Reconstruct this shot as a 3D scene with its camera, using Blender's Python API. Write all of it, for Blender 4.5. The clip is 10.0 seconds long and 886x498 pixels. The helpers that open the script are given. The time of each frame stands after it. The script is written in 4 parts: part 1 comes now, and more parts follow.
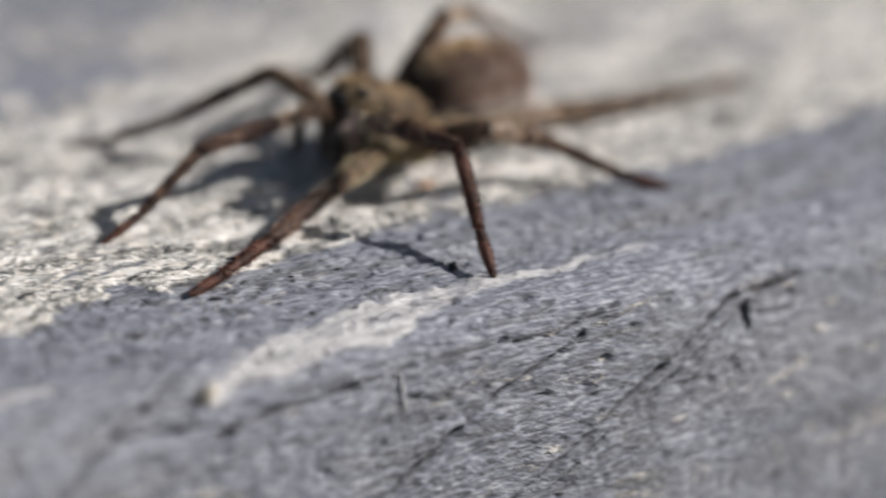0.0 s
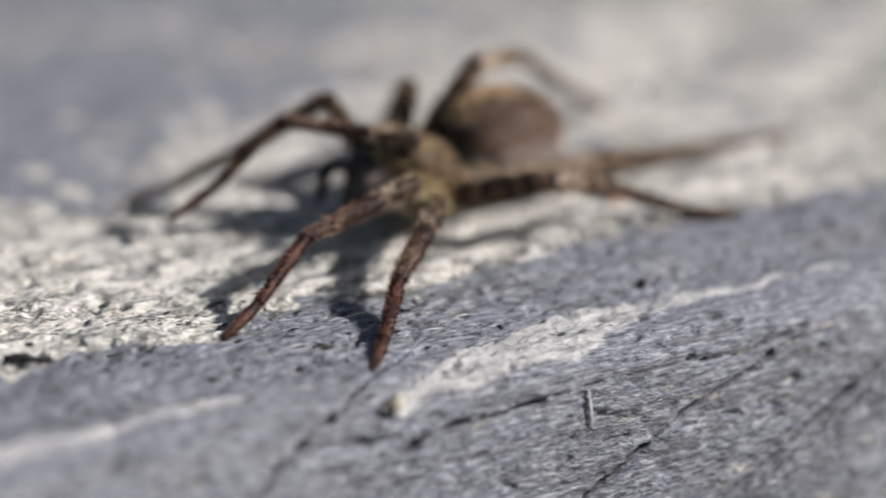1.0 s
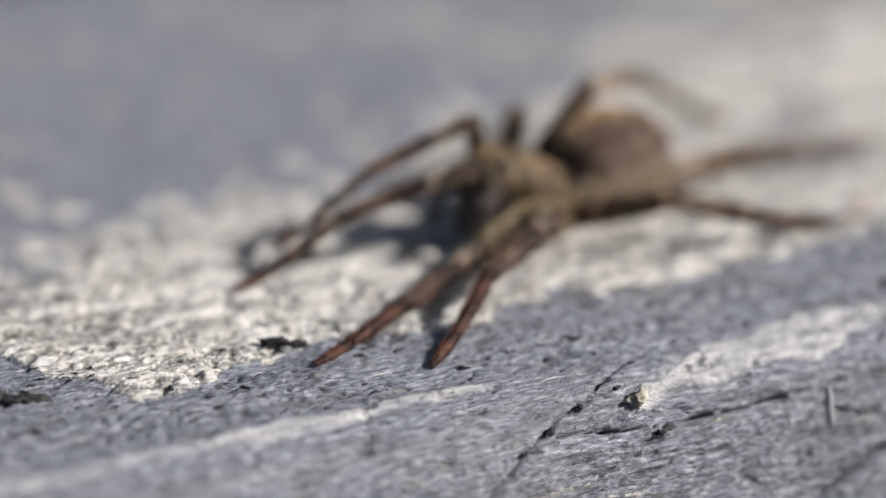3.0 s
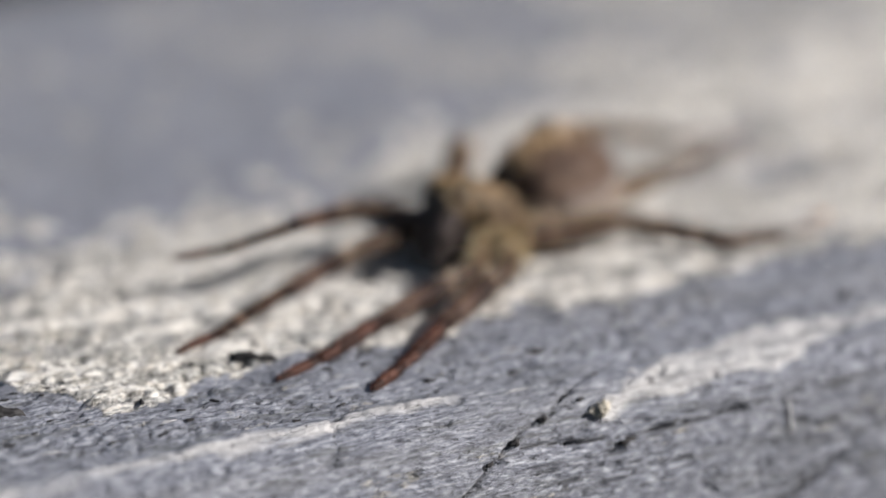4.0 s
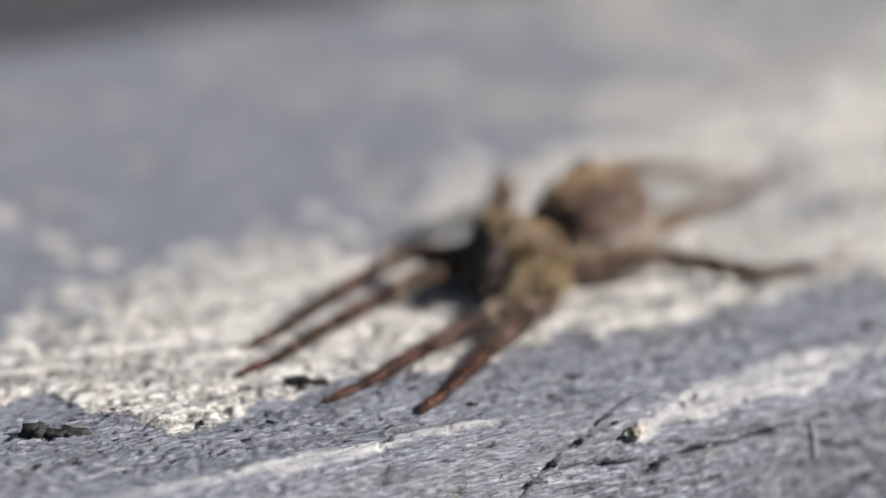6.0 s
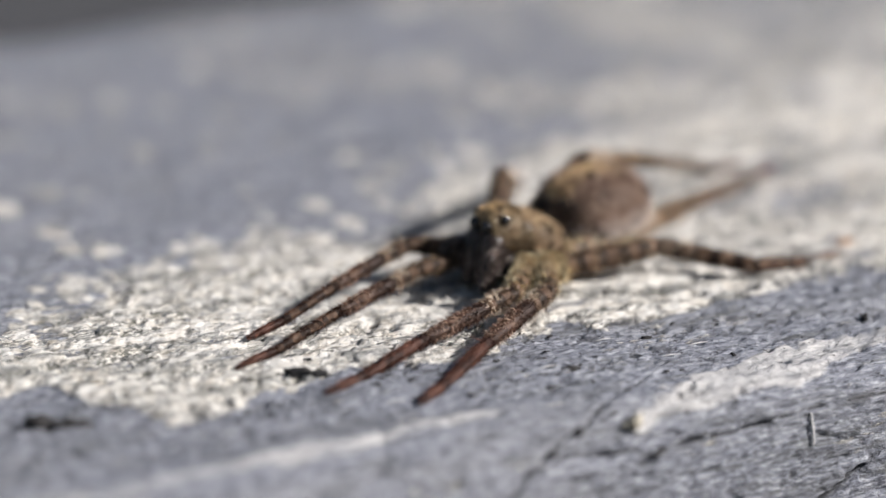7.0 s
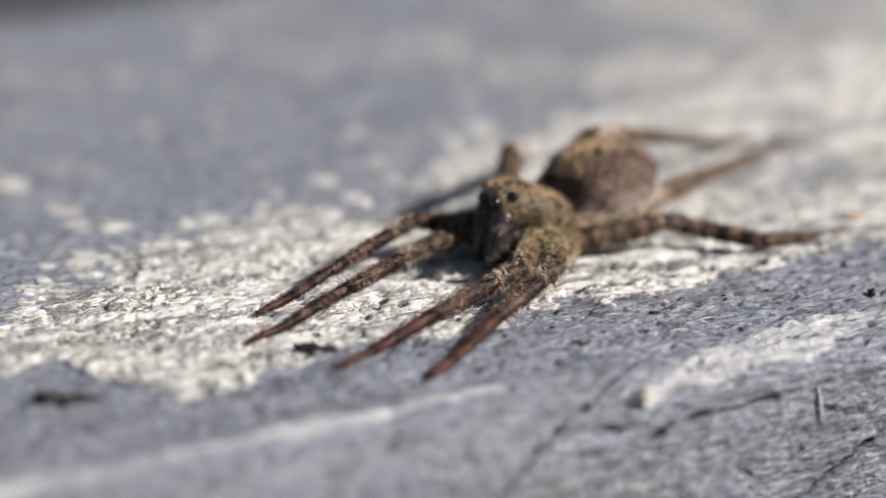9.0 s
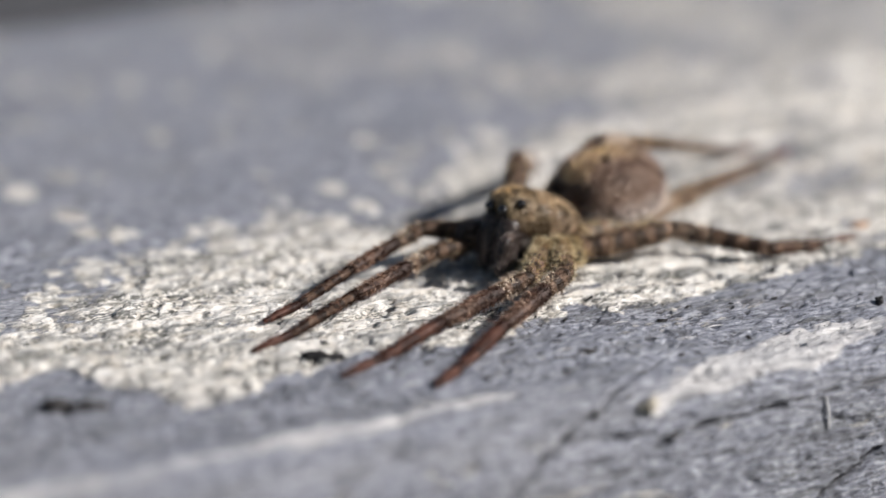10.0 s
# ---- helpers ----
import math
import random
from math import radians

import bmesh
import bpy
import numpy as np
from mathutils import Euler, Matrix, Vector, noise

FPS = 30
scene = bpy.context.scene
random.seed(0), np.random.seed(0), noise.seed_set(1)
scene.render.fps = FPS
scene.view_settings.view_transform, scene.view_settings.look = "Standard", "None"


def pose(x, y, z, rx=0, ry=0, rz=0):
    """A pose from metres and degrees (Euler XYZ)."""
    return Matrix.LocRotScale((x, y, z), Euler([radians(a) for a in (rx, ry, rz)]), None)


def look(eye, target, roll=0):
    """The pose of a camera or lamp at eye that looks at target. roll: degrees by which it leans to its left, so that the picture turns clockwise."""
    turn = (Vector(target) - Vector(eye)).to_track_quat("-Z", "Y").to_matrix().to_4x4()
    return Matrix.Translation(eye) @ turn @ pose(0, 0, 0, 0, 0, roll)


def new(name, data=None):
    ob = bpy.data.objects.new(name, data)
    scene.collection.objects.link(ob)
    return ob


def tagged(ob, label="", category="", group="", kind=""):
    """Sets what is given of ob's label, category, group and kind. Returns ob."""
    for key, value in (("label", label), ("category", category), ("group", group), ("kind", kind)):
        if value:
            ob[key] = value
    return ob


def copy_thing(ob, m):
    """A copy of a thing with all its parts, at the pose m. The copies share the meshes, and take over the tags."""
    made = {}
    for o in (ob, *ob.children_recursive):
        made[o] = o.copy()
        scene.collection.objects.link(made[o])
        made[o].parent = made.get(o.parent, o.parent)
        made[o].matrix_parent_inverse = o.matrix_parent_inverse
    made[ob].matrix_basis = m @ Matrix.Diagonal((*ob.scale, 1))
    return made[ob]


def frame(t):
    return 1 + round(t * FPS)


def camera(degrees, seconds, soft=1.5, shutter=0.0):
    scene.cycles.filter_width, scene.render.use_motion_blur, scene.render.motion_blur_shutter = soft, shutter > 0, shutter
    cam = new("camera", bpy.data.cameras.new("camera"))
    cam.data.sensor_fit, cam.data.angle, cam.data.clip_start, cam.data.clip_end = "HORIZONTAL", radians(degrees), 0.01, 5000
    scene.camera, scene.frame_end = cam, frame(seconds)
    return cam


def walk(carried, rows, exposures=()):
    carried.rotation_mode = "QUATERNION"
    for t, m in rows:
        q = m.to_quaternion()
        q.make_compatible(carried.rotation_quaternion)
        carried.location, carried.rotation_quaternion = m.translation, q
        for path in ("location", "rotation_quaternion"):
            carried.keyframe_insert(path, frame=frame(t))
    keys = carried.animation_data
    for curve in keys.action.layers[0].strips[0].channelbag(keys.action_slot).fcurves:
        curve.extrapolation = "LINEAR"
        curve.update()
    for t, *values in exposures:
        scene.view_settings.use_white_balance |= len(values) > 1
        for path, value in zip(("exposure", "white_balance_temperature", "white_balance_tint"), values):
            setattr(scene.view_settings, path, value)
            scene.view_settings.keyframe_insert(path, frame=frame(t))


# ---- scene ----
MM = 0.001
TH = 20.0                                   # the camera looks down by this much
REACH = 0.0245 / math.tan(radians(7.0))     # from the lens to the middle of the view
cam = camera(14.0, 10.0, soft=1.4, shutter=0.4)
# seconds, yaw, pitch, roll, how much nearer than REACH
ROWS = [
    (0.0, -7.692, -0.303, -0.401, -0.0940), (0.2, -6.706, -0.165, -0.385, -0.0939), (0.3, -6.375, -0.200, -0.378, -0.0938),
    (0.5, -5.859, -0.234, -0.363, -0.0937), (0.7, -5.295, -0.165, -0.348, -0.0935), (1.0, -4.510, -0.092, -0.326, -0.0933),
    (1.4, -2.844, 0.172, -0.295, -0.0931), (1.5, -2.314, 0.286, -0.288, -0.0930), (1.7, -1.034, 0.201, -0.273, -0.0910),
    (2.0, -0.168, -0.001, -0.250, -0.0880), (2.2, -0.163, -0.150, -0.243, -0.0840), (3.3, -0.429, -0.255, -0.207, -0.0690),
    (3.5, -0.806, -0.598, -0.200, -0.0659), (4.0, -0.869, 0.032, -0.160, -0.0580), (4.5, 0.532, 0.227, -0.120, -0.0440),
    (5.0, 0.425, 0.555, -0.185, -0.0310), (5.5, -0.015, 0.535, -0.250, -0.0160), (7.0, -0.107, 0.389, -0.100, -0.0025),
    (7.5, -0.447, 0.018, -0.080, -0.0022), (8.0, -0.448, 0.081, -0.060, -0.0018), (8.5, -0.176, 0.042, -0.040, -0.0015),
    (9.0, 0.000, 0.000, 0.000, 0.0000), (9.5, 0.359, -0.011, 0.001, -0.0008), (10.0, 0.118, 0.124, 0.020, -0.0005),
]


def stand(yaw, pitch, roll, near):
    d = REACH * (1 + near)
    return pose(0, -d * math.cos(radians(TH)), d * math.sin(radians(TH)), 90 - TH + pitch, roll, yaw)


walk(cam, [(t, stand(*r)) for t, *r in ROWS], [(0.0, 0.29), (2.0, 0.31), (3.5, 0.33), (5.5, 0.39), (7.0, 0.44), (10.0, 0.45)])

# the lens is wide open: a shallow plane of focus, which the photographer pulls
focus_point = new("focus_point")
focus_point.empty_display_size = 0.001
cam.data.dof.use_dof = True
cam.data.dof.focus_object = focus_point
cam.data.dof.aperture_fstop = 15.0

# ---- light: a low clear sun from the side ----
SUN_AZ, SUN_EL = -6.0, 33.5                 # degrees from +x, above the level
sun_dir = Vector((math.cos(radians(SUN_EL)) * math.cos(radians(SUN_AZ)), math.cos(radians(SUN_EL)) * math.sin(radians(SUN_AZ)), math.sin(radians(SUN_EL))))
world = bpy.data.worlds.new("sky")
scene.world = world
world.use_nodes = True
sky = world.node_tree.nodes.new("ShaderNodeTexSky")
sky.sky_type, sky.sun_disc = "NISHITA", False
sky.sun_elevation, sky.sun_rotation = radians(SUN_EL), radians(90 - SUN_AZ)
back = world.node_tree.nodes["Background"]
sky.dust_density, sky.ozone_density = 2.2, 0.8
back.inputs["Strength"].default_value = 0.048
world.node_tree.links.new(sky.outputs["Color"], back.inputs["Color"])
sun = new("sun", bpy.data.lights.new("sun", "SUN"))
sun.data.energy, sun.data.angle, sun.data.color = 4.5, radians(0.53), (1.0, 0.962, 0.955)
sun.matrix_world = look(sun_dir * 0.5, (0, 0, 0))


# ---- materials ----
class Mat:
    """A node material, built with few words."""

    def __init__(self, name, rough=0.7, spec=0.4):
        self.m = bpy.data.materials.new(name)
        self.m.use_nodes = True
        self.t = self.m.node_tree
        self.b = self.t.nodes["Principled BSDF"]
        self.b.inputs["Roughness"].default_value = rough
        self.b.inputs["Specular IOR Level"].default_value = spec
        self.co = self.t.nodes.new("ShaderNodeTexCoord").outputs["Object"]

    def node(self, kind, **values):
        n = self.t.nodes.new(kind)
        for k, v in values.items():
            n.inputs[k].default_value = v
        return n

    def link(self, a, b):
        self.t.links.new(a, b)

    def stretch(self, sx, sy, sz):
        n = self.node("ShaderNodeMapping", Scale=(sx, sy, sz))
        self.link(self.co, n.inputs["Vector"])
        return n.outputs["Vector"]

    def noise(self, scale, detail=4.0, rough=0.6, vector=None, warp=0.0):
        n = self.node("ShaderNodeTexNoise", Scale=scale, Detail=detail, Roughness=rough, Distortion=warp)
        self.link(vector or self.co, n.inputs["Vector"])
        return n.outputs["Fac"]

    def attribute(self, name):
        n = self.t.nodes.new("ShaderNodeAttribute")
        n.attribute_name = name
        return n.outputs["Fac"]

    def ramp(self, fac, *stops):
        n = self.t.nodes.new("ShaderNodeValToRGB")
        e = n.color_ramp.elements
        while len(e) < len(stops):
            e.new(0.5)
        for s, (p, c) in zip(e, stops):
            s.position, s.color = p, (*c, 1) if isinstance(c, tuple) else (c, c, c, 1)
        self.link(fac, n.inputs["Fac"])
        return n.outputs["Color"]

    def math(self, op, a, b, clamp=False):
        n = self.t.nodes.new("ShaderNodeMath")
        n.operation, n.use_clamp = op, clamp
        for i, v in enumerate((a, b)):
            if isinstance(v, (int, float)):
                n.inputs[i].default_value = v
            else:
                self.link(v, n.inputs[i])
        return n.outputs[0]

    def mix(self, fac, a, b, how="MIX"):
        n = self.t.nodes.new("ShaderNodeMix")
        n.data_type, n.blend_type = "RGBA", how
        for i, v in ((0, fac), (6, a), (7, b)):
            if isinstance(v, tuple):
                n.inputs[i].default_value = (*v, 1)
            elif isinstance(v, (int, float)):
                n.inputs[i].default_value = v
            else:
                self.link(v, n.inputs[i])
        return n.outputs[2]

    def colour(self, c):
        self.link(c, self.b.inputs["Base Color"])

    def bump(self, height, depth, strength=1.0):
        n = self.node("ShaderNodeBump", Strength=strength, Distance=depth)
        self.link(height, n.inputs["Height"])
        self.link(n.outputs["Normal"], self.b.inputs["Normal"])

    def island(self):
        return self.t.nodes.new("ShaderNodeNewGeometry").outputs["Random Per Island"]


def wood_material():
    m = Mat("weathered_wood", 0.52, 0.45)
    grain = m.stretch(0.22, 1.0, 1.0)
    short = m.stretch(0.5, 1.0, 1.0)
    fine = m.noise(5800, 4, 0.62, m.stretch(0.2, 1.0, 1.0))
    mid = m.noise(1100, 4, 0.6, grain, 0.4)
    big = m.noise(160, 4, 0.55, grain)
    # weathered grey grain; its palest stop paints in the glints on the grit
    grey = m.ramp(fine, (0.35, (0.078, 0.082, 0.104)), (0.46, (0.218, 0.229, 0.268)), (0.55, (0.305, 0.318, 0.360)), (0.68, (0.58, 0.595, 0.635)))
    grey = m.mix(m.ramp(mid, (0.36, 0.55), (0.47, 0.0)), grey, (0.12, 0.125, 0.14))
    grey = m.mix(m.ramp(big, (0.5, 0.0), (0.75, 0.38)), grey, (0.44, 0.43, 0.42))
    white = m.ramp(m.noise(3600, 3, 0.6, m.stretch(0.3, 1.0, 1.0)), (0.34, (0.33, 0.31, 0.26)), (0.45, (0.79, 0.74, 0.655)), (0.56, (0.91, 0.88, 0.815)))
    stain = m.noise(420, 3, 0.6)
    white = m.mix(m.ramp(stain, (0.56, 0.0), (0.78, 0.55)), white, (0.64, 0.54, 0.42))
    bleach = m.attribute("bleach")
    frayed = m.math("ADD", bleach, m.math("MULTIPLY", m.math("SUBTRACT", m.noise(2300, 6, 0.8, grain, 0.3), 0.5), 2.4))
    cover = m.ramp(frayed, (0.38, 0.0), (0.56, 1.0))
    c = m.mix(cover, grey, white)
    # remains of pale paint, brushed on aslant
    brushed = m.node("ShaderNodeMapping", Rotation=(0, 0, radians(-32)), Scale=(0.25, 1.0, 1.0))
    m.link(m.co, brushed.inputs["Vector"])
    pale = m.ramp(m.noise(1900, 4, 0.65, brushed.outputs["Vector"], 0.3), (0.34, (0.40, 0.395, 0.395)), (0.5, (0.62, 0.605, 0.59)), (0.66, (0.80, 0.785, 0.76)))
    thin = m.math("ADD", m.attribute("paint"), m.math("MULTIPLY", m.math("SUBTRACT", m.noise(1700, 5, 0.7, brushed.outputs["Vector"], 0.3), 0.5), 0.9))
    coat = m.ramp(thin, (0.36, 0.0), (0.98, 0.95))
    gaps = m.ramp(m.noise(900, 5, 0.7, m.stretch(0.28, 1.0, 1.0), 0.8), (0.40, 1.0), (0.47, 0.0))
    c = m.mix(m.math("MULTIPLY", m.math("MULTIPLY", gaps, cover), 0.78), c, (0.20, 0.205, 0.20))
    c = m.mix(coat, c, pale)
    # dark algae in clusters of dots and short streaks along the grain
    cluster = m.ramp(m.noise(620, 4, 0.6, m.stretch(0.2, 1.0, 1.0), 0.5), (0.47, 0.0), (0.58, 1.0))
    dots = m.ramp(m.noise(7400, 2, 0.5, m.stretch(0.45, 1.0, 1.0)), (0.46, 1.0), (0.52, 0.0))
    c = m.mix(m.math("MULTIPLY", m.math("MULTIPLY", m.math("MULTIPLY", cluster, dots), m.math("ADD", m.math("MULTIPLY", cover, 0.75), 0.15)), 0.95), c, (0.080, 0.084, 0.068))
    streak = m.ramp(m.noise(1500, 5, 0.7, m.stretch(0.12, 1.0, 1.0), 0.6), (0.38, 1.0), (0.44, 0.0))
    c = m.mix(m.math("MULTIPLY", streak, 0.48), c, (0.115, 0.118, 0.105))
    speck = m.ramp(m.noise(4200, 4, 0.7, short, 0.5), (0.345, 1.0), (0.385, 0.0))
    c = m.mix(m.math("MULTIPLY", speck, 0.92), c, (0.040, 0.040, 0.043))
    c = m.mix(m.attribute("crack"), c, (0.025, 0.024, 0.026))
    m.colour(c)
    m.bump(m.math("ADD", m.noise(6800, 4, 0.7, short), m.math("MULTIPLY", cover, 0.3)), 0.00022, 1.0)
    return m.m


def ground_material():
    m = Mat("gravelly_soil", 0.9, 0.2)
    c = m.ramp(m.noise(90, 6, 0.65), (0.3, (0.035, 0.036, 0.038)), (0.6, (0.10, 0.10, 0.105)), (0.8, (0.17, 0.165, 0.16)))
    m.colour(c)
    m.bump(m.noise(260, 5, 0.6), 0.003, 0.8)
    return m.m


def hair_material(name, dark, mid, light, blotch=0.0, zones=(), face=False, rings=0.0, tufts=0.0):
    """Hair whose colour varies from one to the next, in blotches, and from the flanks to the back."""
    m = Mat(name, 0.6, 0.2)
    c = m.ramp(m.island(), (0.0, dark), (0.45, mid), (1.0, light))
    if zones:
        place = m.node("ShaderNodeSeparateXYZ")
        m.link(m.co, place.inputs[0])
        low = m.node("ShaderNodeMapRange")
        low.inputs["From Min"].default_value, low.inputs["From Max"].default_value = zones
        m.link(m.math("ADD", place.outputs["Z"], m.math("MULTIPLY", m.noise(700, 3, 0.6), 0.0012)), low.inputs["Value"])
        c = m.mix(low.outputs["Result"], (mid[0] * 0.80, mid[1] * 0.84, mid[2] * 1.05), c)
    if rings:
        wave = m.node("ShaderNodeTexWave", Scale=rings, Distortion=0.8, Detail=2.0)
        wave.bands_direction = "X"
        m.link(m.co, wave.inputs["Vector"])
        c = m.mix(m.ramp(wave.outputs["Fac"], (0.36, 0.88), (0.60, 0.0)), c, dark)
    if face:
        place = m.node("ShaderNodeSeparateXYZ")
        m.link(m.co, place.inputs[0])
        wob = m.math("MULTIPLY", m.math("SUBTRACT", m.noise(900, 3, 0.6), 0.5), 0.0010)
        front = m.math("MULTIPLY", m.math("SUBTRACT", m.math("ADD", place.outputs["X"], wob), 0.0047), 1300.0, True)
        under = m.math("MULTIPLY", m.math("SUBTRACT", 0.00395, m.math("ADD", place.outputs["Z"], wob)), 2600.0, True)
        c = m.mix(m.math("MULTIPLY", front, under), c, (0.060, 0.043, 0.036))
        cheek = m.math("MULTIPLY", m.math("SUBTRACT", m.math("ADD", place.outputs["X"], wob), 0.0036), 1300.0, True)
        low = m.math("MULTIPLY", m.math("SUBTRACT", 0.00275, m.math("ADD", place.outputs["Z"], wob)), 1500.0, True)
        c = m.mix(m.math("MULTIPLY", m.math("MULTIPLY", cheek, low), 0.85), c, (0.075, 0.052, 0.042))
        # ochre brow hairs, with the sun that grazes the head's top painted in
        brow = m.math("MULTIPLY", m.math("SUBTRACT", m.math("ADD", place.outputs["Z"], wob), 0.00395), 3500.0, True)
        c = m.mix(m.math("MULTIPLY", m.math("MULTIPLY", cheek, brow), 0.7), c, (0.85, 0.58, 0.28))
    if tufts:
        c = m.mix(m.ramp(m.noise(tufts, 3, 0.6), (0.54, 0.0), (0.62, 0.75)), c, light)
    if blotch:
        c = m.mix(m.ramp(m.noise(blotch, 3, 0.6), (0.43, 1.0), (0.54, 0.0)), c, tuple(0.22 * x for x in mid))
    m.colour(c)
    return m.m


def cuticle_material(name, dark, mid, light, scale=900.0, rough=0.5):
    m = Mat(name, rough, 0.45)
    n = m.noise(scale, 5, 0.65, None, 0.4)
    c = m.ramp(n, (0.30, dark), (0.5, mid), (0.72, light))
    m.colour(c)
    m.bump(m.noise(scale * 5, 4, 0.7), 0.00006, 0.9)
    return m.m


def ringed_material(name, dark, mid, light, rings):
    """Leg skin with dark rings along its length."""
    m = Mat(name, 0.58, 0.3)
    wave = m.node("ShaderNodeTexWave", Scale=rings, Distortion=0.8, Detail=2.0)
    wave.bands_direction = "X"
    m.link(m.co, wave.inputs["Vector"])
    skin = m.ramp(m.noise(1500, 5, 0.7), (0.30, mid), (0.70, light))
    m.colour(m.mix(m.ramp(wave.outputs["Fac"], (0.36, 0.85), (0.62, 0.0)), skin, dark))
    m.bump(m.noise(4500, 4, 0.7), 0.00005, 0.9)
    return m.m


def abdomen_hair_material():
    """An ochre saddle along the back with a reddish rim, painted-in shade at the front, mauve brown sides and grey
    flanks.
    """
    m = Mat("abdomen_hair", 0.65, 0.15)
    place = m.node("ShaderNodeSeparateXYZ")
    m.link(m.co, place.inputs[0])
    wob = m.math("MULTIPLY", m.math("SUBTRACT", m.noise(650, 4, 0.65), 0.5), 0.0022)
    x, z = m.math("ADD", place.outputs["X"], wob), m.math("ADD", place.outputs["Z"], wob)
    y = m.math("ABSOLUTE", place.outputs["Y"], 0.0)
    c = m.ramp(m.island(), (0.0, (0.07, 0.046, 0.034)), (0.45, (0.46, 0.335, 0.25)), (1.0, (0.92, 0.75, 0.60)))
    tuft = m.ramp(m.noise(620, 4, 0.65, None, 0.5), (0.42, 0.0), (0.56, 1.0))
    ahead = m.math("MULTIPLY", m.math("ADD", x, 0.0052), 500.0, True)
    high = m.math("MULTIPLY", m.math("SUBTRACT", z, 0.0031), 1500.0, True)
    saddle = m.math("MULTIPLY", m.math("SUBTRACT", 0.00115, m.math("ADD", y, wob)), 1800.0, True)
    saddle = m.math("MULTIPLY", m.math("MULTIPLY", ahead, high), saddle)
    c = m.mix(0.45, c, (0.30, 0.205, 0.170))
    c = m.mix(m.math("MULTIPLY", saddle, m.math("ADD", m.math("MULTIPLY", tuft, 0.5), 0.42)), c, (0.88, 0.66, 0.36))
    edge = m.math("MULTIPLY", m.math("SUBTRACT", y, 0.0010), 1800.0, True)
    edge = m.math("MULTIPLY", edge, m.math("MULTIPLY", m.math("SUBTRACT", 0.0021, y), 1500.0, True))
    c = m.mix(m.math("MULTIPLY", m.math("MULTIPLY", edge, high), 0.6), c, (0.16, 0.080, 0.050))
    # grey flank hair, painted paler still for light bounced up from the wood
    flank = m.math("MULTIPLY", m.math("SUBTRACT", 0.0026, z), 900.0, True)
    c = m.mix(m.math("MULTIPLY", flank, 0.88), c, (0.80, 0.73, 0.67))
    c = m.mix(m.ramp(m.noise(900, 4, 0.7), (0.38, 0.85), (0.47, 0.0)), c, (0.060, 0.036, 0.026))
    # dark front hair, blackened further as shade between carapace and abdomen
    front = m.math("MULTIPLY", m.math("ADD", x, 0.0012), 1500.0, True)
    waist_shade = m.math("MULTIPLY", m.math("MULTIPLY", m.math("SUBTRACT", 0.0036, z), 1900.0, True), m.math("MULTIPLY", m.math("SUBTRACT", z, 0.0016), 1500.0, True))
    waist_shade = m.math("MULTIPLY", waist_shade, m.math("MULTIPLY", m.math("SUBTRACT", 0.0017, y), 1800.0, True))
    c = m.mix(m.math("MULTIPLY", front, waist_shade), c, (0.016, 0.011, 0.009))
    m.colour(c)
    return m.m


def plain_material(name, dark, light, scale=1500.0, rough=0.7):
    m = Mat(name, rough, 0.35)
    m.colour(m.ramp(m.noise(scale, 5, 0.65), (0.3, dark), (0.7, light)))
    m.bump(m.noise(scale * 3, 4, 0.7), 0.00008, 0.8)
    return m.m


def eye_material():
    m = Mat("black_eye", 0.13, 0.9)
    m.b.inputs["Base Color"].default_value = (0.006, 0.005, 0.005, 1)
    return m.m


WOOD, GROUND = wood_material(), ground_material()
LEG = ringed_material("leg_skin", (0.014, 0.008, 0.006), (0.085, 0.048, 0.032), (0.22, 0.14, 0.09), 241.0)
FOOT = ringed_material("foot_skin", (0.030, 0.013, 0.009), (0.070, 0.028, 0.018), (0.14, 0.062, 0.042), 120.0)
SHIN = cuticle_material("shin_skin", (0.016, 0.009, 0.007), (0.065, 0.034, 0.023), (0.17, 0.10, 0.065), 650.0, 0.6)
SHELL = cuticle_material("carapace_skin", (0.030, 0.020, 0.013), (0.14, 0.095, 0.050), (0.30, 0.22, 0.115), 800.0)
BELLY = cuticle_material("abdomen_skin", (0.06, 0.038, 0.028), (0.20, 0.135, 0.095), (0.34, 0.25, 0.18), 620.0, 0.6)
JAW = cuticle_material("jaw_skin", (0.010, 0.008, 0.008), (0.036, 0.026, 0.022), (0.085, 0.058, 0.046), 900.0, 0.28)
EYE = eye_material()
HAIR_TAN = hair_material("tan_hair", (0.13, 0.088, 0.050), (0.58, 0.405, 0.235), (0.92, 0.72, 0.47), 1050.0, (0.0016, 0.0034), True)
HAIR_FEMUR = hair_material("femur_hair", (0.045, 0.026, 0.016), (0.45, 0.30, 0.175), (0.80, 0.64, 0.45), 560.0, rings=200.0)
HAIR_TARSUS = hair_material("tarsus_hair", (0.042, 0.016, 0.011), (0.150, 0.057, 0.038), (0.32, 0.165, 0.115), 700.0)
HAIR_FOOT = hair_material("foot_hair", (0.032, 0.014, 0.010), (0.135, 0.060, 0.038), (0.42, 0.27, 0.19), 900.0, rings=150.0)
HAIR_SHIN = hair_material("shin_hair", (0.018, 0.009, 0.007), (0.185, 0.087, 0.056), (0.64, 0.48, 0.36), 480.0)
HAIR_COXA = hair_material("hip_hair", (0.085, 0.062, 0.036), (0.72, 0.57, 0.33), (0.95, 0.86, 0.62), tufts=1500.0)
HAIR_KNEE = hair_material("knee_hair", (0.04, 0.024, 0.016), (0.44, 0.30, 0.20), (0.92, 0.80, 0.64), 650.0, tufts=1300.0)
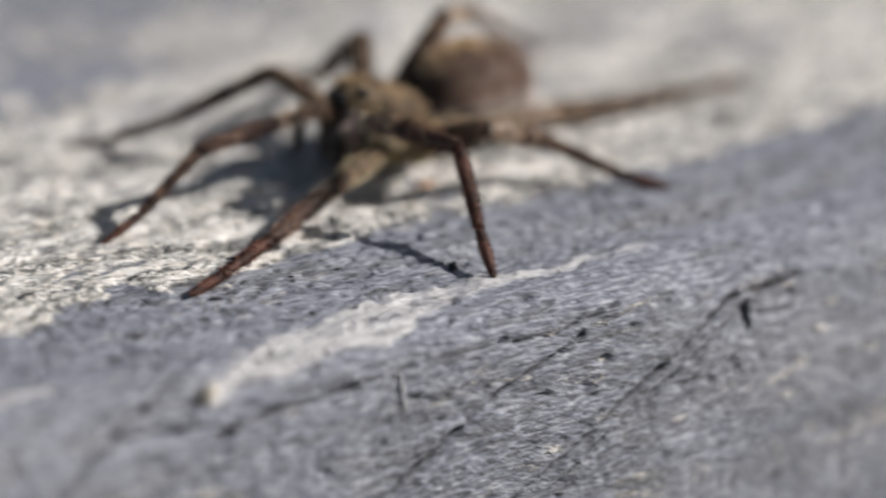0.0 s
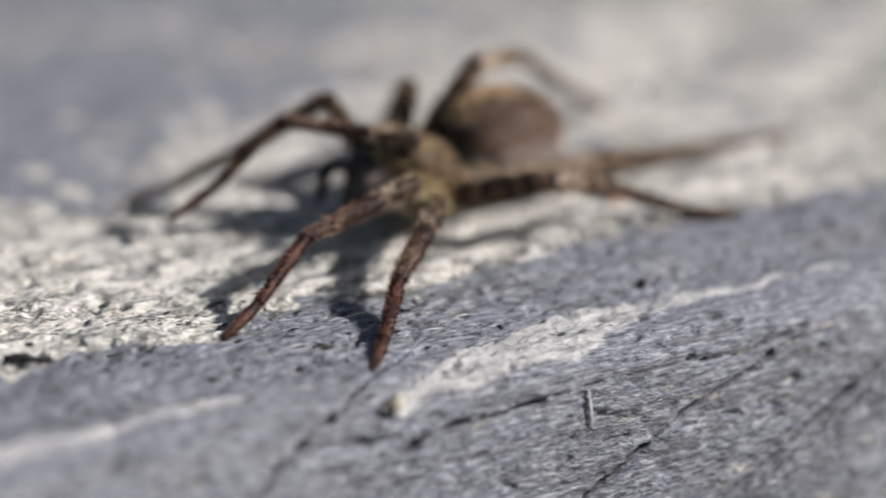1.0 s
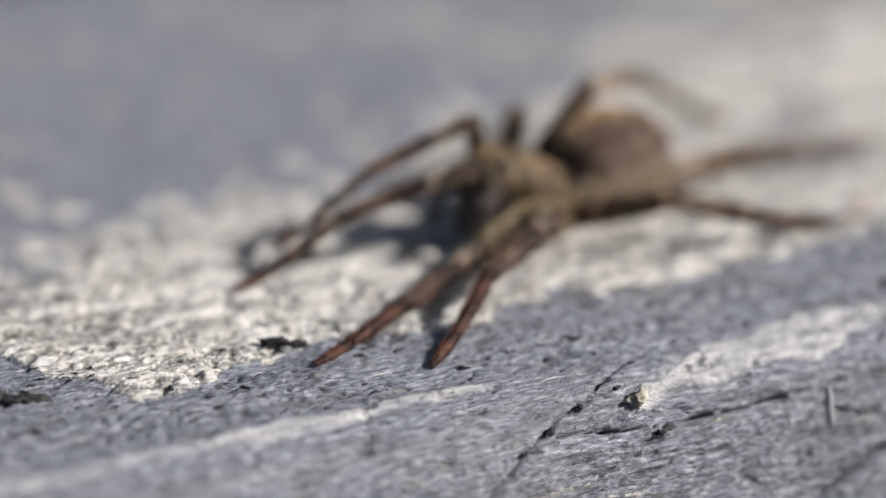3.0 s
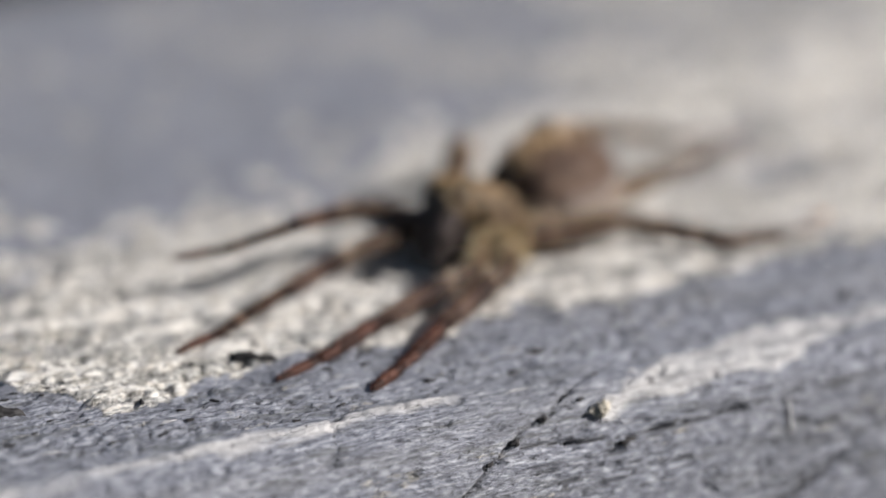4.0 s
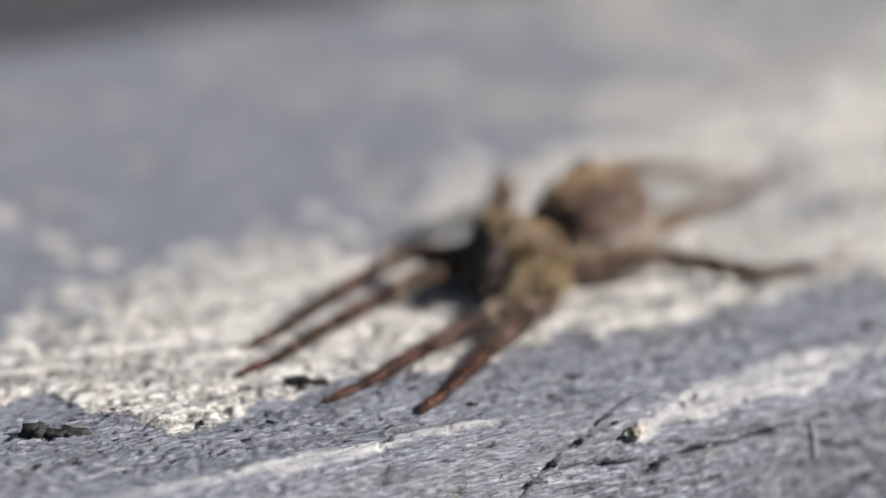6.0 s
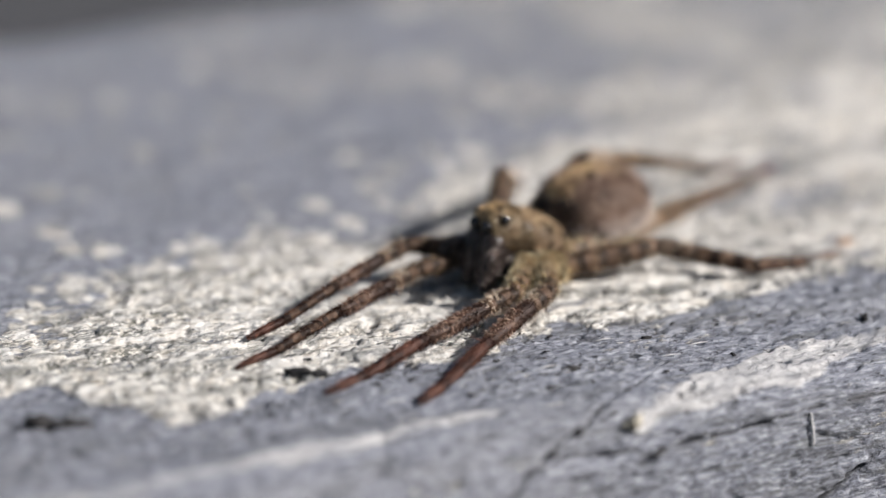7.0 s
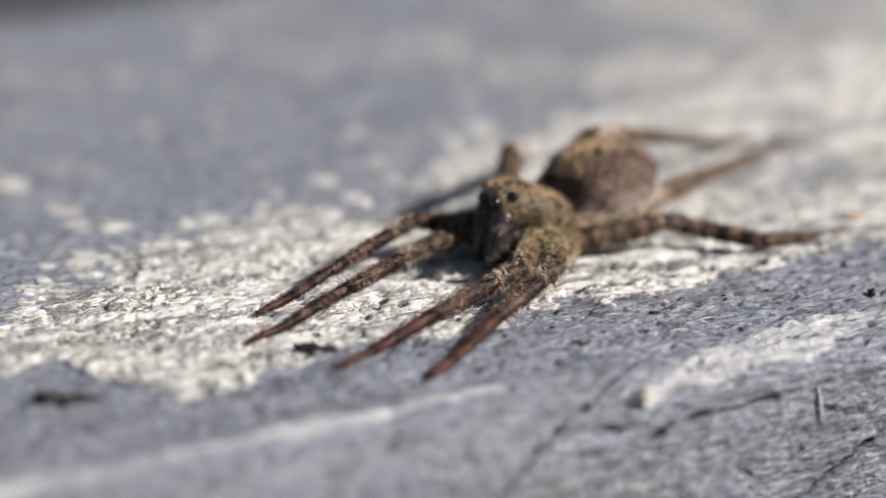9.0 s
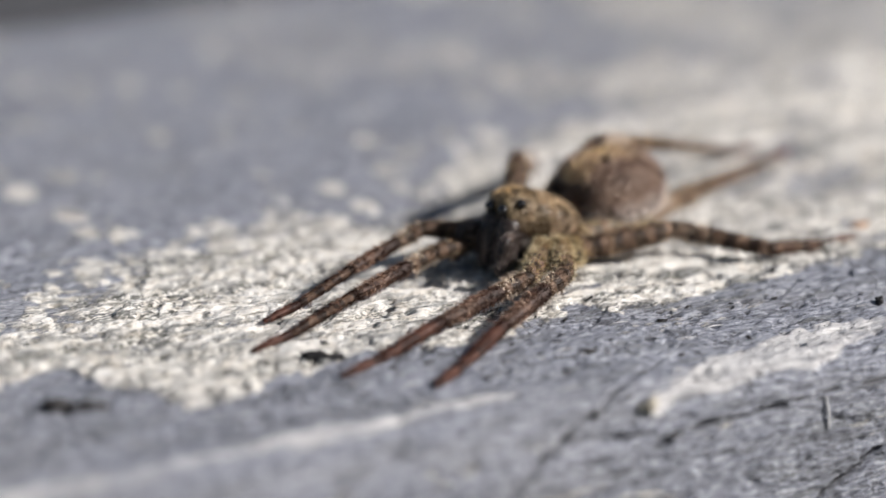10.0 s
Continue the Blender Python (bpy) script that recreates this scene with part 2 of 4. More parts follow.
HAIR_JAW = hair_material("jaw_hair", (0.020, 0.014, 0.012), (0.15, 0.108, 0.090), (0.66, 0.58, 0.53), 700.0)
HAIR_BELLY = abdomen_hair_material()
HAIR_LEG = hair_material("leg_hair", (0.022, 0.011, 0.008), (0.26, 0.145, 0.088), (0.74, 0.58, 0.42), 900.0, rings=241.0)
BARK = plain_material("dark_bark", (0.012, 0.011, 0.011), (0.045, 0.042, 0.042), 1800.0)
CRUMB = plain_material("yellowish_crumb", (0.22, 0.20, 0.16), (0.58, 0.53, 0.43), 1500.0)
ORANGE = plain_material("orange_grain", (0.30, 0.15, 0.07), (0.50, 0.29, 0.15), 2200.0)
SPLINTER = plain_material("pale_splinter", (0.48, 0.475, 0.47), (0.74, 0.72, 0.70), 2500.0)
FIBRE = plain_material("dark_fibre", (0.02, 0.018, 0.018), (0.07, 0.06, 0.055), 3000.0)


# ---- helpers of this scene ----
def mesh_of(name, verts, faces, mat, smooth=True):
    me = bpy.data.meshes.new(name)
    me.from_pydata([tuple(map(float, v)) for v in verts], [], [tuple(map(int, f)) for f in faces])
    me.materials.append(mat)
    me.polygons.foreach_set("use_smooth", np.full(len(me.polygons), smooth))
    me.update()
    return me


def part(name, me, parent, label=""):
    ob = new(name, me)
    ob.parent = parent
    return tagged(ob, label) if label else ob


def value_noise(x, y, seed):
    """Smooth value noise on a unit lattice, for arrays."""
    xi, yi = np.floor(x).astype(np.int64), np.floor(y).astype(np.int64)
    fx, fy = x - xi, y - yi
    fx, fy = fx * fx * (3 - 2 * fx), fy * fy * (3 - 2 * fy)

    def h(a, b):
        n = (a * 374761393 + b * 668265263 + seed * 2147483647) & 0xFFFFFFFF
        n = ((n ^ (n >> 13)) * 1274126177) & 0xFFFFFFFF
        return ((n ^ (n >> 16)) & 0xFFFF) / 65535.0

    a = h(xi, yi) * (1 - fx) + h(xi + 1, yi) * fx
    b = h(xi, yi + 1) * (1 - fx) + h(xi + 1, yi + 1) * fx
    return a * (1 - fy) + b * fy


def fbm(x, y, seed, octaves=4, gain=0.5):
    total, amp, norm = 0.0, 1.0, 0.0
    for k in range(octaves):
        total = total + amp * value_noise(x * 2 ** k + 17.3 * k, y * 2 ** k - 9.1 * k, seed + k)
        norm, amp = norm + amp, amp * gain
    return total / norm


def step(a, b, x):
    t = np.clip((x - a) / (b - a), 0, 1)
    return t * t * (3 - 2 * t)


def path_distance(pts, u, v, stretch=1.0):
    """Distance of the points (u, v) to an open line."""
    best = np.full(u.shape, 1e9)
    for (a, b), (c, d) in zip(pts, pts[1:]):
        dx, dy = c - a, (d - b) * stretch
        px, py = u - a, (v - b) * stretch
        t = np.clip((px * dx + py * dy) / (dx * dx + dy * dy), 0, 1)
        best = np.minimum(best, np.hypot(px - t * dx, py - t * dy))
    return best


# ---- the timber: a weathered beam, its axis turned 28 degrees ----
TURN = 28.0
BEAM = pose(0, 0, 0, 0, 0, TURN)
PROFILE = [(-25.0, -75.0), (-23.6, -22.0), (-23.2, -12.0), (-22.75, -4.5), (-22.35, -2.15), (-21.6, -1.2), (-20.5, -0.6), (-17.0, -0.2), (-14.0, 0.0), (20.0, 0.0), (53.0, -0.2), (56.0, -1.2), (57.5, -4.0), (58.0, -75.0)]
LIP = -22.35                                # below this the front face drops; v counts on down the face
GROUND_Z = -75.0


def profile_height(v):
    return np.interp(v, [p[0] for p in PROFILE[1:-1]], [p[1] for p in PROFILE[1:-1]])


# the near and the far edge of the bleached band, across the beam, at places along it
LO = ((-60, -7), (-31, -8.2), (-28.6, -5.6), (-25.3, -5.4), (-24.2, -9.2), (-21.2, -12.9), (-18, -12.0), (-14, -11.9), (-12, -11.4), (-8.6, -11.2), (-5, -12.6), (-1.5, -11.6), (0.9, -11.0),
      (2.8, -9.2), (3.7, -12.2), (6.9, -12.4), (9.4, -12.0), (13, -11.6), (17, -11.4), (20, -11.0), (22, -10.6), (29, -10.6), (36, -10.6), (60, -9), (90, -8))
HI = ((-60, -2), (-30, -1.2), (-27, -0.6), (-23.5, 1.4), (-20, 4.2), (-16, 7.4), (-12, 7.2), (-6.5, 8.6), (0, 7.8), (6, 10.5), (11, 13.5), (17.6, 16.8), (22, 18.4), (28, 19.8), (35, 21.5), (42, 24), (55, 25), (80, 22))
# the pale slab above the long crack: u, its lower and its upper edge
SLAB = ((-1.5, -21.6, -21.4), (0.2, -22.0, -21.0), (2.2, -21.6, -20.0), (4.5, -21.7, -18.8), (7.2, -21.3, -18.0), (9.6, -21.5, -17.8), (11.2, -21.3, -17.7), (13.6, -20.4, -17.6), (16, -19.9, -17.6), (20, -19.6, -18.2), (25, -19.6, -18.7), (30, -19.8, -19.3))
# lone pale flakes far back on the timber: u, v, strength
FLECKS = ((-17.1, 20.9, 0.9), (-16.5, 12.5, 0.6), (-13.3, 7.5, 1.0), (-9.6, 9.3, 0.7), (3.6, 14.7, 0.7), (7.2, 12.9, 0.6), (-14.9, 5.0, 1.0), (-14.0, 3.0, 0.9), (-15.9, 16.3, 0.7), (20.1, 15.2, 1.2), (26.2, 15.2, 1.0))
CRACKS = [
    ([(-4.6, -22.1), (-2.9, -22.19), (0.9, -22.58), (5.0, -22.47), (9.9, -22.22), (14.4, -22.19), (18.7, -22.35), (23.0, -22.03)], 0.065, 0.5),
    ([(8.2, -28.36), (9.4, -27.83), (11.4, -26.79), (13.7, -25.56), (17.8, -23.87), (20.8, -22.71)], 0.10, 0.62),
    ([(15.6, -30.5), (16.9, -29.79), (21.1, -27.84), (25.6, -25.39), (30.1, -22.97), (33.1, -22.71)], 0.11, 0.55),
    ([(16.7, -31.3), (22.4, -28.01), (26.7, -25.74), (31.0, -23.38)], 0.08, 0.42),
    ([(-9.3, -24.87), (-8.2, -23.75), (-4.9, -21.8), (-1.3, -20.21), (1.5, -18.6), (3.0, -17.92)], 0.07, 0.34),
    ([(30.9, -23.36), (30.9, -24.06), (31.0, -24.88)], 0.12, 0.7),
    ([(2.6, -20.8), (5.0, -19.6), (7.4, -18.6)], 0.05, 0.25),
    ([(24.0, -17.18), (26.5, -16.89), (29.5, -17.61)], 0.06, 0.4),
    ([(32.7, -22.85), (34.5, -22.47)], 0.16, 0.7),
]


RELIEF = {}


def timber():
    fine_u = np.arange(-40.0, 74.0, 0.145)
    grow = np.cumsum(0.2 * 1.16 ** np.arange(38))
    us = np.concatenate([-40.0 - grow[::-1], fine_u, 74.0 + grow])
    # points along the profile, close together where the lens comes near
    pv, pz = np.array([p[0] for p in PROFILE]), np.array([p[1] for p in PROFILE])
    arc = np.concatenate([[0], np.cumsum(np.hypot(np.diff(pv), np.diff(pz)))])
    start, end = np.interp(-23.15, pv, arc), arc[-2]
    mid = np.interp(22.0, pv, arc)
    ss = np.concatenate([np.linspace(0, start, 14)[:-1], np.arange(start, mid, 0.135), np.arange(mid, end, 0.30), np.linspace(end, arc[-1], 10)])

    def rounded(values):      # ease the corners of the profile
        return np.mean([np.interp(np.clip(ss + d, 0, arc[-1]), arc, values) for d in np.linspace(-0.9, 0.9, 13)], axis=0)

    sv, sz = rounded(pv), rounded(pz)
    sz[0], sv[0], sz[-1], sv[-1] = pz[0], pv[0], pz[-1], pv[-1]
    tv, tz = np.gradient(sv), np.gradient(sz)
    ln = np.hypot(tv, tz)
    nv, nz = -tz / ln, tv / ln
    U, V = np.meshgrid(us, sv, indexing="ij")
    S = np.broadcast_to(ss[None, :], U.shape)
    edge = np.interp(LIP, pv, arc)
    V = np.where(S < edge, LIP - (edge - S), V)
    w = S - np.interp(0.0, pv, arc)          # distance across the surface, from the top's middle line
    # where sun and rain have bleached the grain
    ragged = fbm(U / 5.0, V / 3.0, 11, 5) - 0.5
    lo = np.interp(U, *zip(*LO)) + ragged * 1.6 + (fbm(U / 1.6, V / 0.8, 13, 4) - 0.5) * 2.2
    far = (fbm(U / 5.0, V / 5.0, 23, 4) - 0.5)
    hi = np.interp(U, *zip(*HI)) + far * 5.0
    loose = step(10, 0, U)                    # the far edge of the bleached grain breaks up here
    band = step(-0.35, 0.45, V - lo) * (1 - step(-2.0, 3.5, V - hi) * (1 - loose) - step(-5.0, 3.0, V - hi) * loose * 0.95)
    flakes = fbm(U / 1.5, V / 0.55, 31, 4, 0.6)
    patchy = fbm(U / 7.0, V / 3.5, 41, 3)
    mottle = step(0.46, 0.60, fbm(U / 4.5, V / 6.0, 43, 3)) * step(8, 20, U) * step(-4, 3, V)
    band = band * (0.80 + 1.25 * (flakes - 0.44) + 0.45 * (patchy - 0.45) - 0.34 * mottle - 0.28 * step(0.55, 0.67, fbm(U / 4.5, V / 0.9, 47, 3)) * step(-6, 2, U))
    # single pale flakes beyond the band, fewer the farther back
    rnd = np.random.RandomState(19)
    flecks = [(u, v, 1.0, k) for u, v, k in FLECKS]
    for k in range(260):
        v = 4 + 50 * rnd.rand() ** 1.5
        flecks.append((rnd.uniform(-40, 70), v, rnd.uniform(0.35, 0.9), rnd.uniform(0.2, 0.6)))
    for k in range(150):                      # a loose fringe along the broken edge
        u = rnd.uniform(-34, 12)
        flecks.append((u, float(np.interp(u, *zip(*HI))) + rnd.normal(0.5, 2.2), rnd.uniform(0.3, 0.8), rnd.uniform(0.75, 1.2)))
    spots = np.zeros(U.shape)
    for u, v, r, k in flecks:
        a, b = np.searchsorted(us, (u - 4 * r, u + 4 * r))
        c, d = np.searchsorted(sv, (v - 6 * r, v + 6 * r))
        du, dv = (U[a:b, c:d] - u) / r, (V[a:b, c:d] - v) / (1.5 * r)
        spots[a:b, c:d] = np.maximum(spots[a:b, c:d], k * np.exp(-(du * du + dv * dv) ** 1.5))
    spots = spots + 0.13 * step(14, 24, V) + 0.20 * step(0.50, 0.66, fbm(U / 9.0, V / 7.0, 63, 3)) * step(12, 24, V) + 0.24 * step(16, 40, U) * step(-3, 2, V - hi)
    spots = spots + 0.30 * np.exp(-np.clip(V - hi, 0, 60) / 5.0) * step(-1, 2, V - hi) * step(2, 14, U)
    # a thin raised vein of pale grain, and the slab that it runs into
    vein = -18.85 + (fbm(U / 5.0, 0 * V, 71, 3) - 0.5) * 0.9
    width = 0.38 + 0.9 * np.exp(-((U + 17.0) / 2.2) ** 2) * 0.45 + 0.5 * step(-22, -30, U) + 0.25 * fbm(U / 3.0, 0 * V, 72, 2)
    line = np.exp(-((V - vein) / width) ** 2) * (0.80 + 1.1 * (fbm(U / 2.0, V / 0.6, 73, 4) - 0.42)) * (1 - step(-9.0, -4.0, U)) * (0.80 + 0.25 * np.exp(-((U + 16.5) / 4.0) ** 2))
    lip = -22.2 + 0.12 * np.sin(U * 1.3)
    low, top = np.interp(U, *zip(*[(p[0], p[1]) for p in SLAB])), np.interp(U, *zip(*[(p[0], p[2]) for p in SLAB]))
    rag = (fbm(U / 1.1 + V / 1.3, V / 0.6 - U / 2.2, 77, 4) - 0.5)
    patch = step(-0.10, 0.35, V - low + rag * 0.7) * step(-0.15, 0.55, top - V + rag * 1.3) * step(-1.5, 0.6, U) * (1 - 0.16 * step(12.0, 14.0, U) - 0.22 * step(20, 28, U)) * (1 - step(28, 36, U))
    strokes = fbm(U / 2.4 + V / 0.9, V / 0.45 - U / 1.1, 79, 4)
    patch = patch * (1.06 + 1.5 * (strokes - 0.42))
    # pale mottles on the front face, made stronger to stand in for sunlight there
    face = step(0.55, 0.70, fbm(U / 3.0, V / 1.3, 83, 4)) * (V < -22.0) * 0.34
    grey_streak = step(0.56, 0.66, fbm(U / 5.0, V / 0.9, 89, 3)) * ((V > -18) & (V < -10)) * 0.26
    bleach = np.clip(np.maximum.reduce([band, spots, face, grey_streak]), 0, 1)
    paint = np.clip(np.maximum(line * 1.2, patch), 0, 1)
    # relief, in mm
    fibre = fbm(U / 1.8, w / 0.16, 101, 3, 0.6) - 0.5
    grit = fbm(U / 0.34, w / 0.30, 103, 3, 0.6) - 0.5
    swell = fbm(U / 9.0, w / 3.2, 107, 3) - 0.5
    near = step(34, 20, np.abs(V))
    h = 0.75 * swell + 0.17 * fibre + 0.15 * grit + 0.05 * (fbm(U / 0.9, w / 0.8, 109, 2) - 0.5)
    h += 0.26 * np.clip(band, 0, 1) * step(0.42, 0.52, flakes)
    h += 0.26 * np.exp(-((V - vein) / 0.6) ** 2) * (0.5 + fbm(U / 3.0, 0 * V, 113, 2)) * (1 - step(-9.0, -3.0, U))
    h += np.clip(patch, 0, 1) * (0.16 + 0.30 * (strokes - 0.42))
    h += 0.30 * step(-0.05, 0.25, V - lip) * (1 - step(-20.6, -18.8, V)) * step(-3.5, -1, U) * (1 - step(24, 30, U))
    h -= 0.30 * step(0.71, 0.80, fbm(U / 1.3, w / 0.28, 127, 2)) * near
    crust = step(-18.5, -16.5, V) * step(-8.0, -11.0, V)
    h -= 0.22 * crust * step(0.58, 0.74, fbm(U / 0.8, w / 0.26, 149, 4)) * step(0.38, 0.60, fbm(U / 4.0, w / 2.0, 157, 2))
    h += 0.14 * crust * (fbm(U / 0.42, w / 0.26, 151, 2) - 0.5)
    crack = np.zeros(U.shape)
    wob_u, wob_v = (fbm(U / 1.1, V / 1.1, 131, 3) - 0.5) * 0.3, (fbm(U / 1.3, V / 1.3, 137, 3) - 0.5) * 0.26
    for pts, wide, deep in CRACKS:
        d = path_distance([(a, np.interp(b, pv, arc) if b > LIP else edge + b - LIP) for a, b in pts], U + wob_u, S + wob_v)
        gap = np.clip(3.4 * fbm(U / 1.2, V / 1.2, 139, 3) - 0.85, 0.25, 1.6)
        k = np.exp(-(d / (wide * gap * 1.15)) ** 2)
        h -= deep * k
        crack = np.maximum(crack, k * min(1.0, deep * 1.6))
    # small dark pits in the cracked face and in the gritty crust
    pit = 0.8 * step(0.68, 0.74, fbm(U / 0.55, w / 0.26, 163, 2)) * step(-22.2, -22.7, V) * step(0.42, 0.56, fbm(U / 6.0, w / 3.0, 171, 2))
    pit = np.maximum(pit, step(0.64, 0.71, fbm(U / 0.50, w / 0.22, 167, 2)) * crust * step(0.40, 0.55, fbm(U / 5.0, w / 1.6, 173, 2)))
    h -= 0.13 * pit
    crack = np.maximum(crack, 0.56 * pit)
    fade = step(0, 2.0, S) * step(0, 2.0, arc[-1] - S)
    h = h * fade
    X, Y, Z = U, sv[None, :] + h * nv[None, :], sz[None, :] + h * nz[None, :]
    RELIEF.update(us=us, v=Y, z=Z, first=int(np.searchsorted(ss, edge - 9.0)))
    nu, ns = U.shape
    co = np.stack([X, Y, Z], -1).reshape(-1, 3) * MM
    idx = np.arange(nu * ns).reshape(nu, ns)
    quads = np.stack([idx[:-1, :-1], idx[1:, :-1], idx[1:, 1:], idx[:-1, 1:]], -1).reshape(-1, 4)
    me = bpy.data.meshes.new("timber")
    me.vertices.add(len(co))
    me.vertices.foreach_set("co", co.ravel())
    # sides and top, then the two sawn ends and the underside
    ends = [idx[0, :][::-1], idx[-1, :]]
    under = [idx[0, 0], idx[0, -1], idx[-1, -1], idx[-1, 0]]
    loops = np.concatenate([quads.ravel(), *ends, np.array(under)])
    sizes = np.concatenate([np.full(len(quads), 4), [ns, ns, 4]])
    starts = np.concatenate([[0], np.cumsum(sizes)[:-1]])
    me.loops.add(len(loops))
    me.loops.foreach_set("vertex_index", loops.astype(np.int32))
    me.polygons.add(len(sizes))
    me.polygons.foreach_set("loop_start", starts.astype(np.int32))
    me.update(calc_edges=True)
    smooth = np.ones(len(sizes), dtype=bool)
    smooth[-3:] = False
    me.polygons.foreach_set("use_smooth", smooth)
    for name, data in (("bleach", bleach), ("paint", paint), ("crack", np.clip(crack * 1.6 - 0.2, 0, 1))):
        a = me.attributes.new(name, "FLOAT", "POINT")
        a.data.foreach_set("value", data.ravel().astype(np.float32))
    me.materials.append(WOOD)
    me.validate()
    ob = new("timber_beam", me)
    ob.matrix_world = BEAM
    return tagged(ob, "weathered grey timber beam, bleached white along the grain, cracked edge", "timber beam", kind="structure")


beam = timber()


def ground_sheet():
    me = mesh_of("ground", [(-3000, -3000, 0), (3000, -3000, 0), (3000, 3000, 0), (-3000, 3000, 0)], [(0, 1, 2, 3)], GROUND)
    ob = new("ground", me)
    ob.location = (0, 0, GROUND_Z * MM)
    return tagged(ob, "dark gravelly soil below the timber beam", "ground", kind="structure")


ground_sheet()


def relief(u, v):
    """The height of the timber's rough skin at (u, v), in mm."""
    i = int(np.clip(np.searchsorted(RELIEF["us"], u), 0, len(RELIEF["us"]) - 1))
    first = RELIEF["first"]
    j = first + int(np.argmin(np.abs(RELIEF["v"][i, first:] - v)))
    return float(RELIEF["z"][i, j])


def on_beam(u, v):
    """The place on the timber at u along it and v across it, in mm."""
    a = radians(TURN)
    return (u * math.cos(a) - v * math.sin(a), u * math.sin(a) + v * math.cos(a), relief(u, v))


# ---- the spider ----
def tube(length, radii, sides=14, bend=0.0, wobble=0.04, seed=0):
    """A round limb along +x with the radii given at even steps, closed and rounded at its ends."""
    rnd = np.random.RandomState(seed)
    n = 15
    xs = np.linspace(0, 1, n)
    rs = np.interp(xs, np.linspace(0, 1, len(radii)), radii)
    rs = rs * np.where(xs < 0.01, 0.75, 1.0) * np.where(xs > 0.99, 0.72, 1.0)
    verts, faces = [], []
    for i in range(n):
        for k in range(sides):
            a = 2 * math.pi * k / sides
            r = rs[i] * (1 + wobble * rnd.uniform(-1, 1))
            verts.append((-0.15 + xs[i] * (length + 0.25), r * math.cos(a), r * math.sin(a) + bend * math.sin(math.pi * xs[i])))
    for i in range(n - 1):
        for k in range(sides):
            faces.append((i * sides + k, i * sides + (k + 1) % sides, (i + 1) * sides + (k + 1) % sides, (i + 1) * sides + k))
    faces.append(tuple(reversed(range(sides))))
    faces.append(tuple((n - 1) * sides + k for k in range(sides)))
    return np.array(verts), faces


def fur(name, verts, faces, count, length, lean, mat, rnd, width=0.035, lie=0.8, bristles=0, bare=()):
    """Fine hairs on a closed skin, all combed along lean."""
    verts = np.asarray(verts)
    tri = np.array([t for f in faces if len(f) <= 4 for t in ([f[:3], (f[0], f[2], f[3])] if len(f) == 4 else [f])])
    a, b, c = verts[tri[:, 0]], verts[tri[:, 1]], verts[tri[:, 2]]
    n = np.cross(b - a, c - a)
    area = np.linalg.norm(n, axis=1)
    n = n / np.maximum(area, 1e-12)[:, None]
    pick = rnd.choice(len(tri), count, p=area / area.sum())
    r1, r2 = rnd.rand(count), rnd.rand(count)
    flip = r1 + r2 > 1
    r1[flip], r2[flip] = 1 - r1[flip], 1 - r2[flip]
    p = a[pick] + (b - a)[pick] * r1[:, None] + (c - a)[pick] * r2[:, None]
    for x, y, z, r in bare:                                  # no hair over the eyes
        clear = np.linalg.norm(p - np.array((x, y, z)), axis=1) > r
        p, pick = p[clear], pick[clear]
    count = len(p)
    d = n[pick] * (1 - lie * 0.75) + np.array(lean)[None, :] * lie + rnd.normal(0, 0.28, (count, 3))
    d /= np.linalg.norm(d, axis=1)[:, None]
    side = np.cross(d, rnd.normal(0, 1, (count, 3)))
    side /= np.linalg.norm(side, axis=1)[:, None]
    ln = length * rnd.uniform(0.5, 1.25, count)[:, None]
    ln[:bristles] = rnd.uniform(0.7, 1.15, bristles)[:, None]        # a few stout ones stand off
    d[:bristles] = n[pick][:bristles] * 0.8 + np.array(lean)[None, :] * 0.7
    d[:bristles] /= np.linalg.norm(d[:bristles], axis=1)[:, None]
    p0 = p - n[pick] * 0.03
    tips = p + d * ln
    vs = np.stack([p0 - side * width, p0 + side * width, tips], 1).reshape(-1, 3)
    fs = np.arange(count * 3).reshape(-1, 3)
    return mesh_of(name, vs * MM, fs, mat, False)


def blob(stations, sides=30, power=2.3, girth=0.5):
    """A closed body along x; each station: x, half width, bottom, top. girth: how far up it is widest."""
    xs = [s[0] for s in stations]
    fine = np.linspace(xs[0], xs[-1], 30)
    fine = xs[0] + (xs[-1] - xs[0]) * (0.5 - 0.5 * np.cos(np.linspace(0, math.pi, 30)))
    cols = [np.interp(fine, xs, [s[k] for s in stations]) for k in (1, 2, 3)]
    for c in cols:
        c[1:-1] = (c[:-2] + 2 * c[1:-1] + c[2:]) / 4
    verts, faces = [], []
    for x, w, lo, hi in zip(fine, *cols):
        for k in range(sides):
            a = 2 * math.pi * k / sides
            ca, sa = math.cos(a), math.sin(a)
            verts.append((x, w * math.copysign(abs(ca) ** (2 / power), ca), lo + (hi - lo) * (girth + (1 - girth if sa > 0 else girth) * math.copysign(abs(sa) ** (2 / power), sa))))
    for i in range(len(fine) - 1):
        for k in range(sides):
            faces.append((i * sides + k, (i + 1) * sides + k, (i + 1) * sides + (k + 1) % sides, i * sides + (k + 1) % sides))
    faces.append(tuple(range(sides)))
    faces.append(tuple((len(fine) - 1) * sides + k for k in reversed(range(sides))))
    return np.array(verts)[:, :], [tuple(reversed(f)) for f in faces]


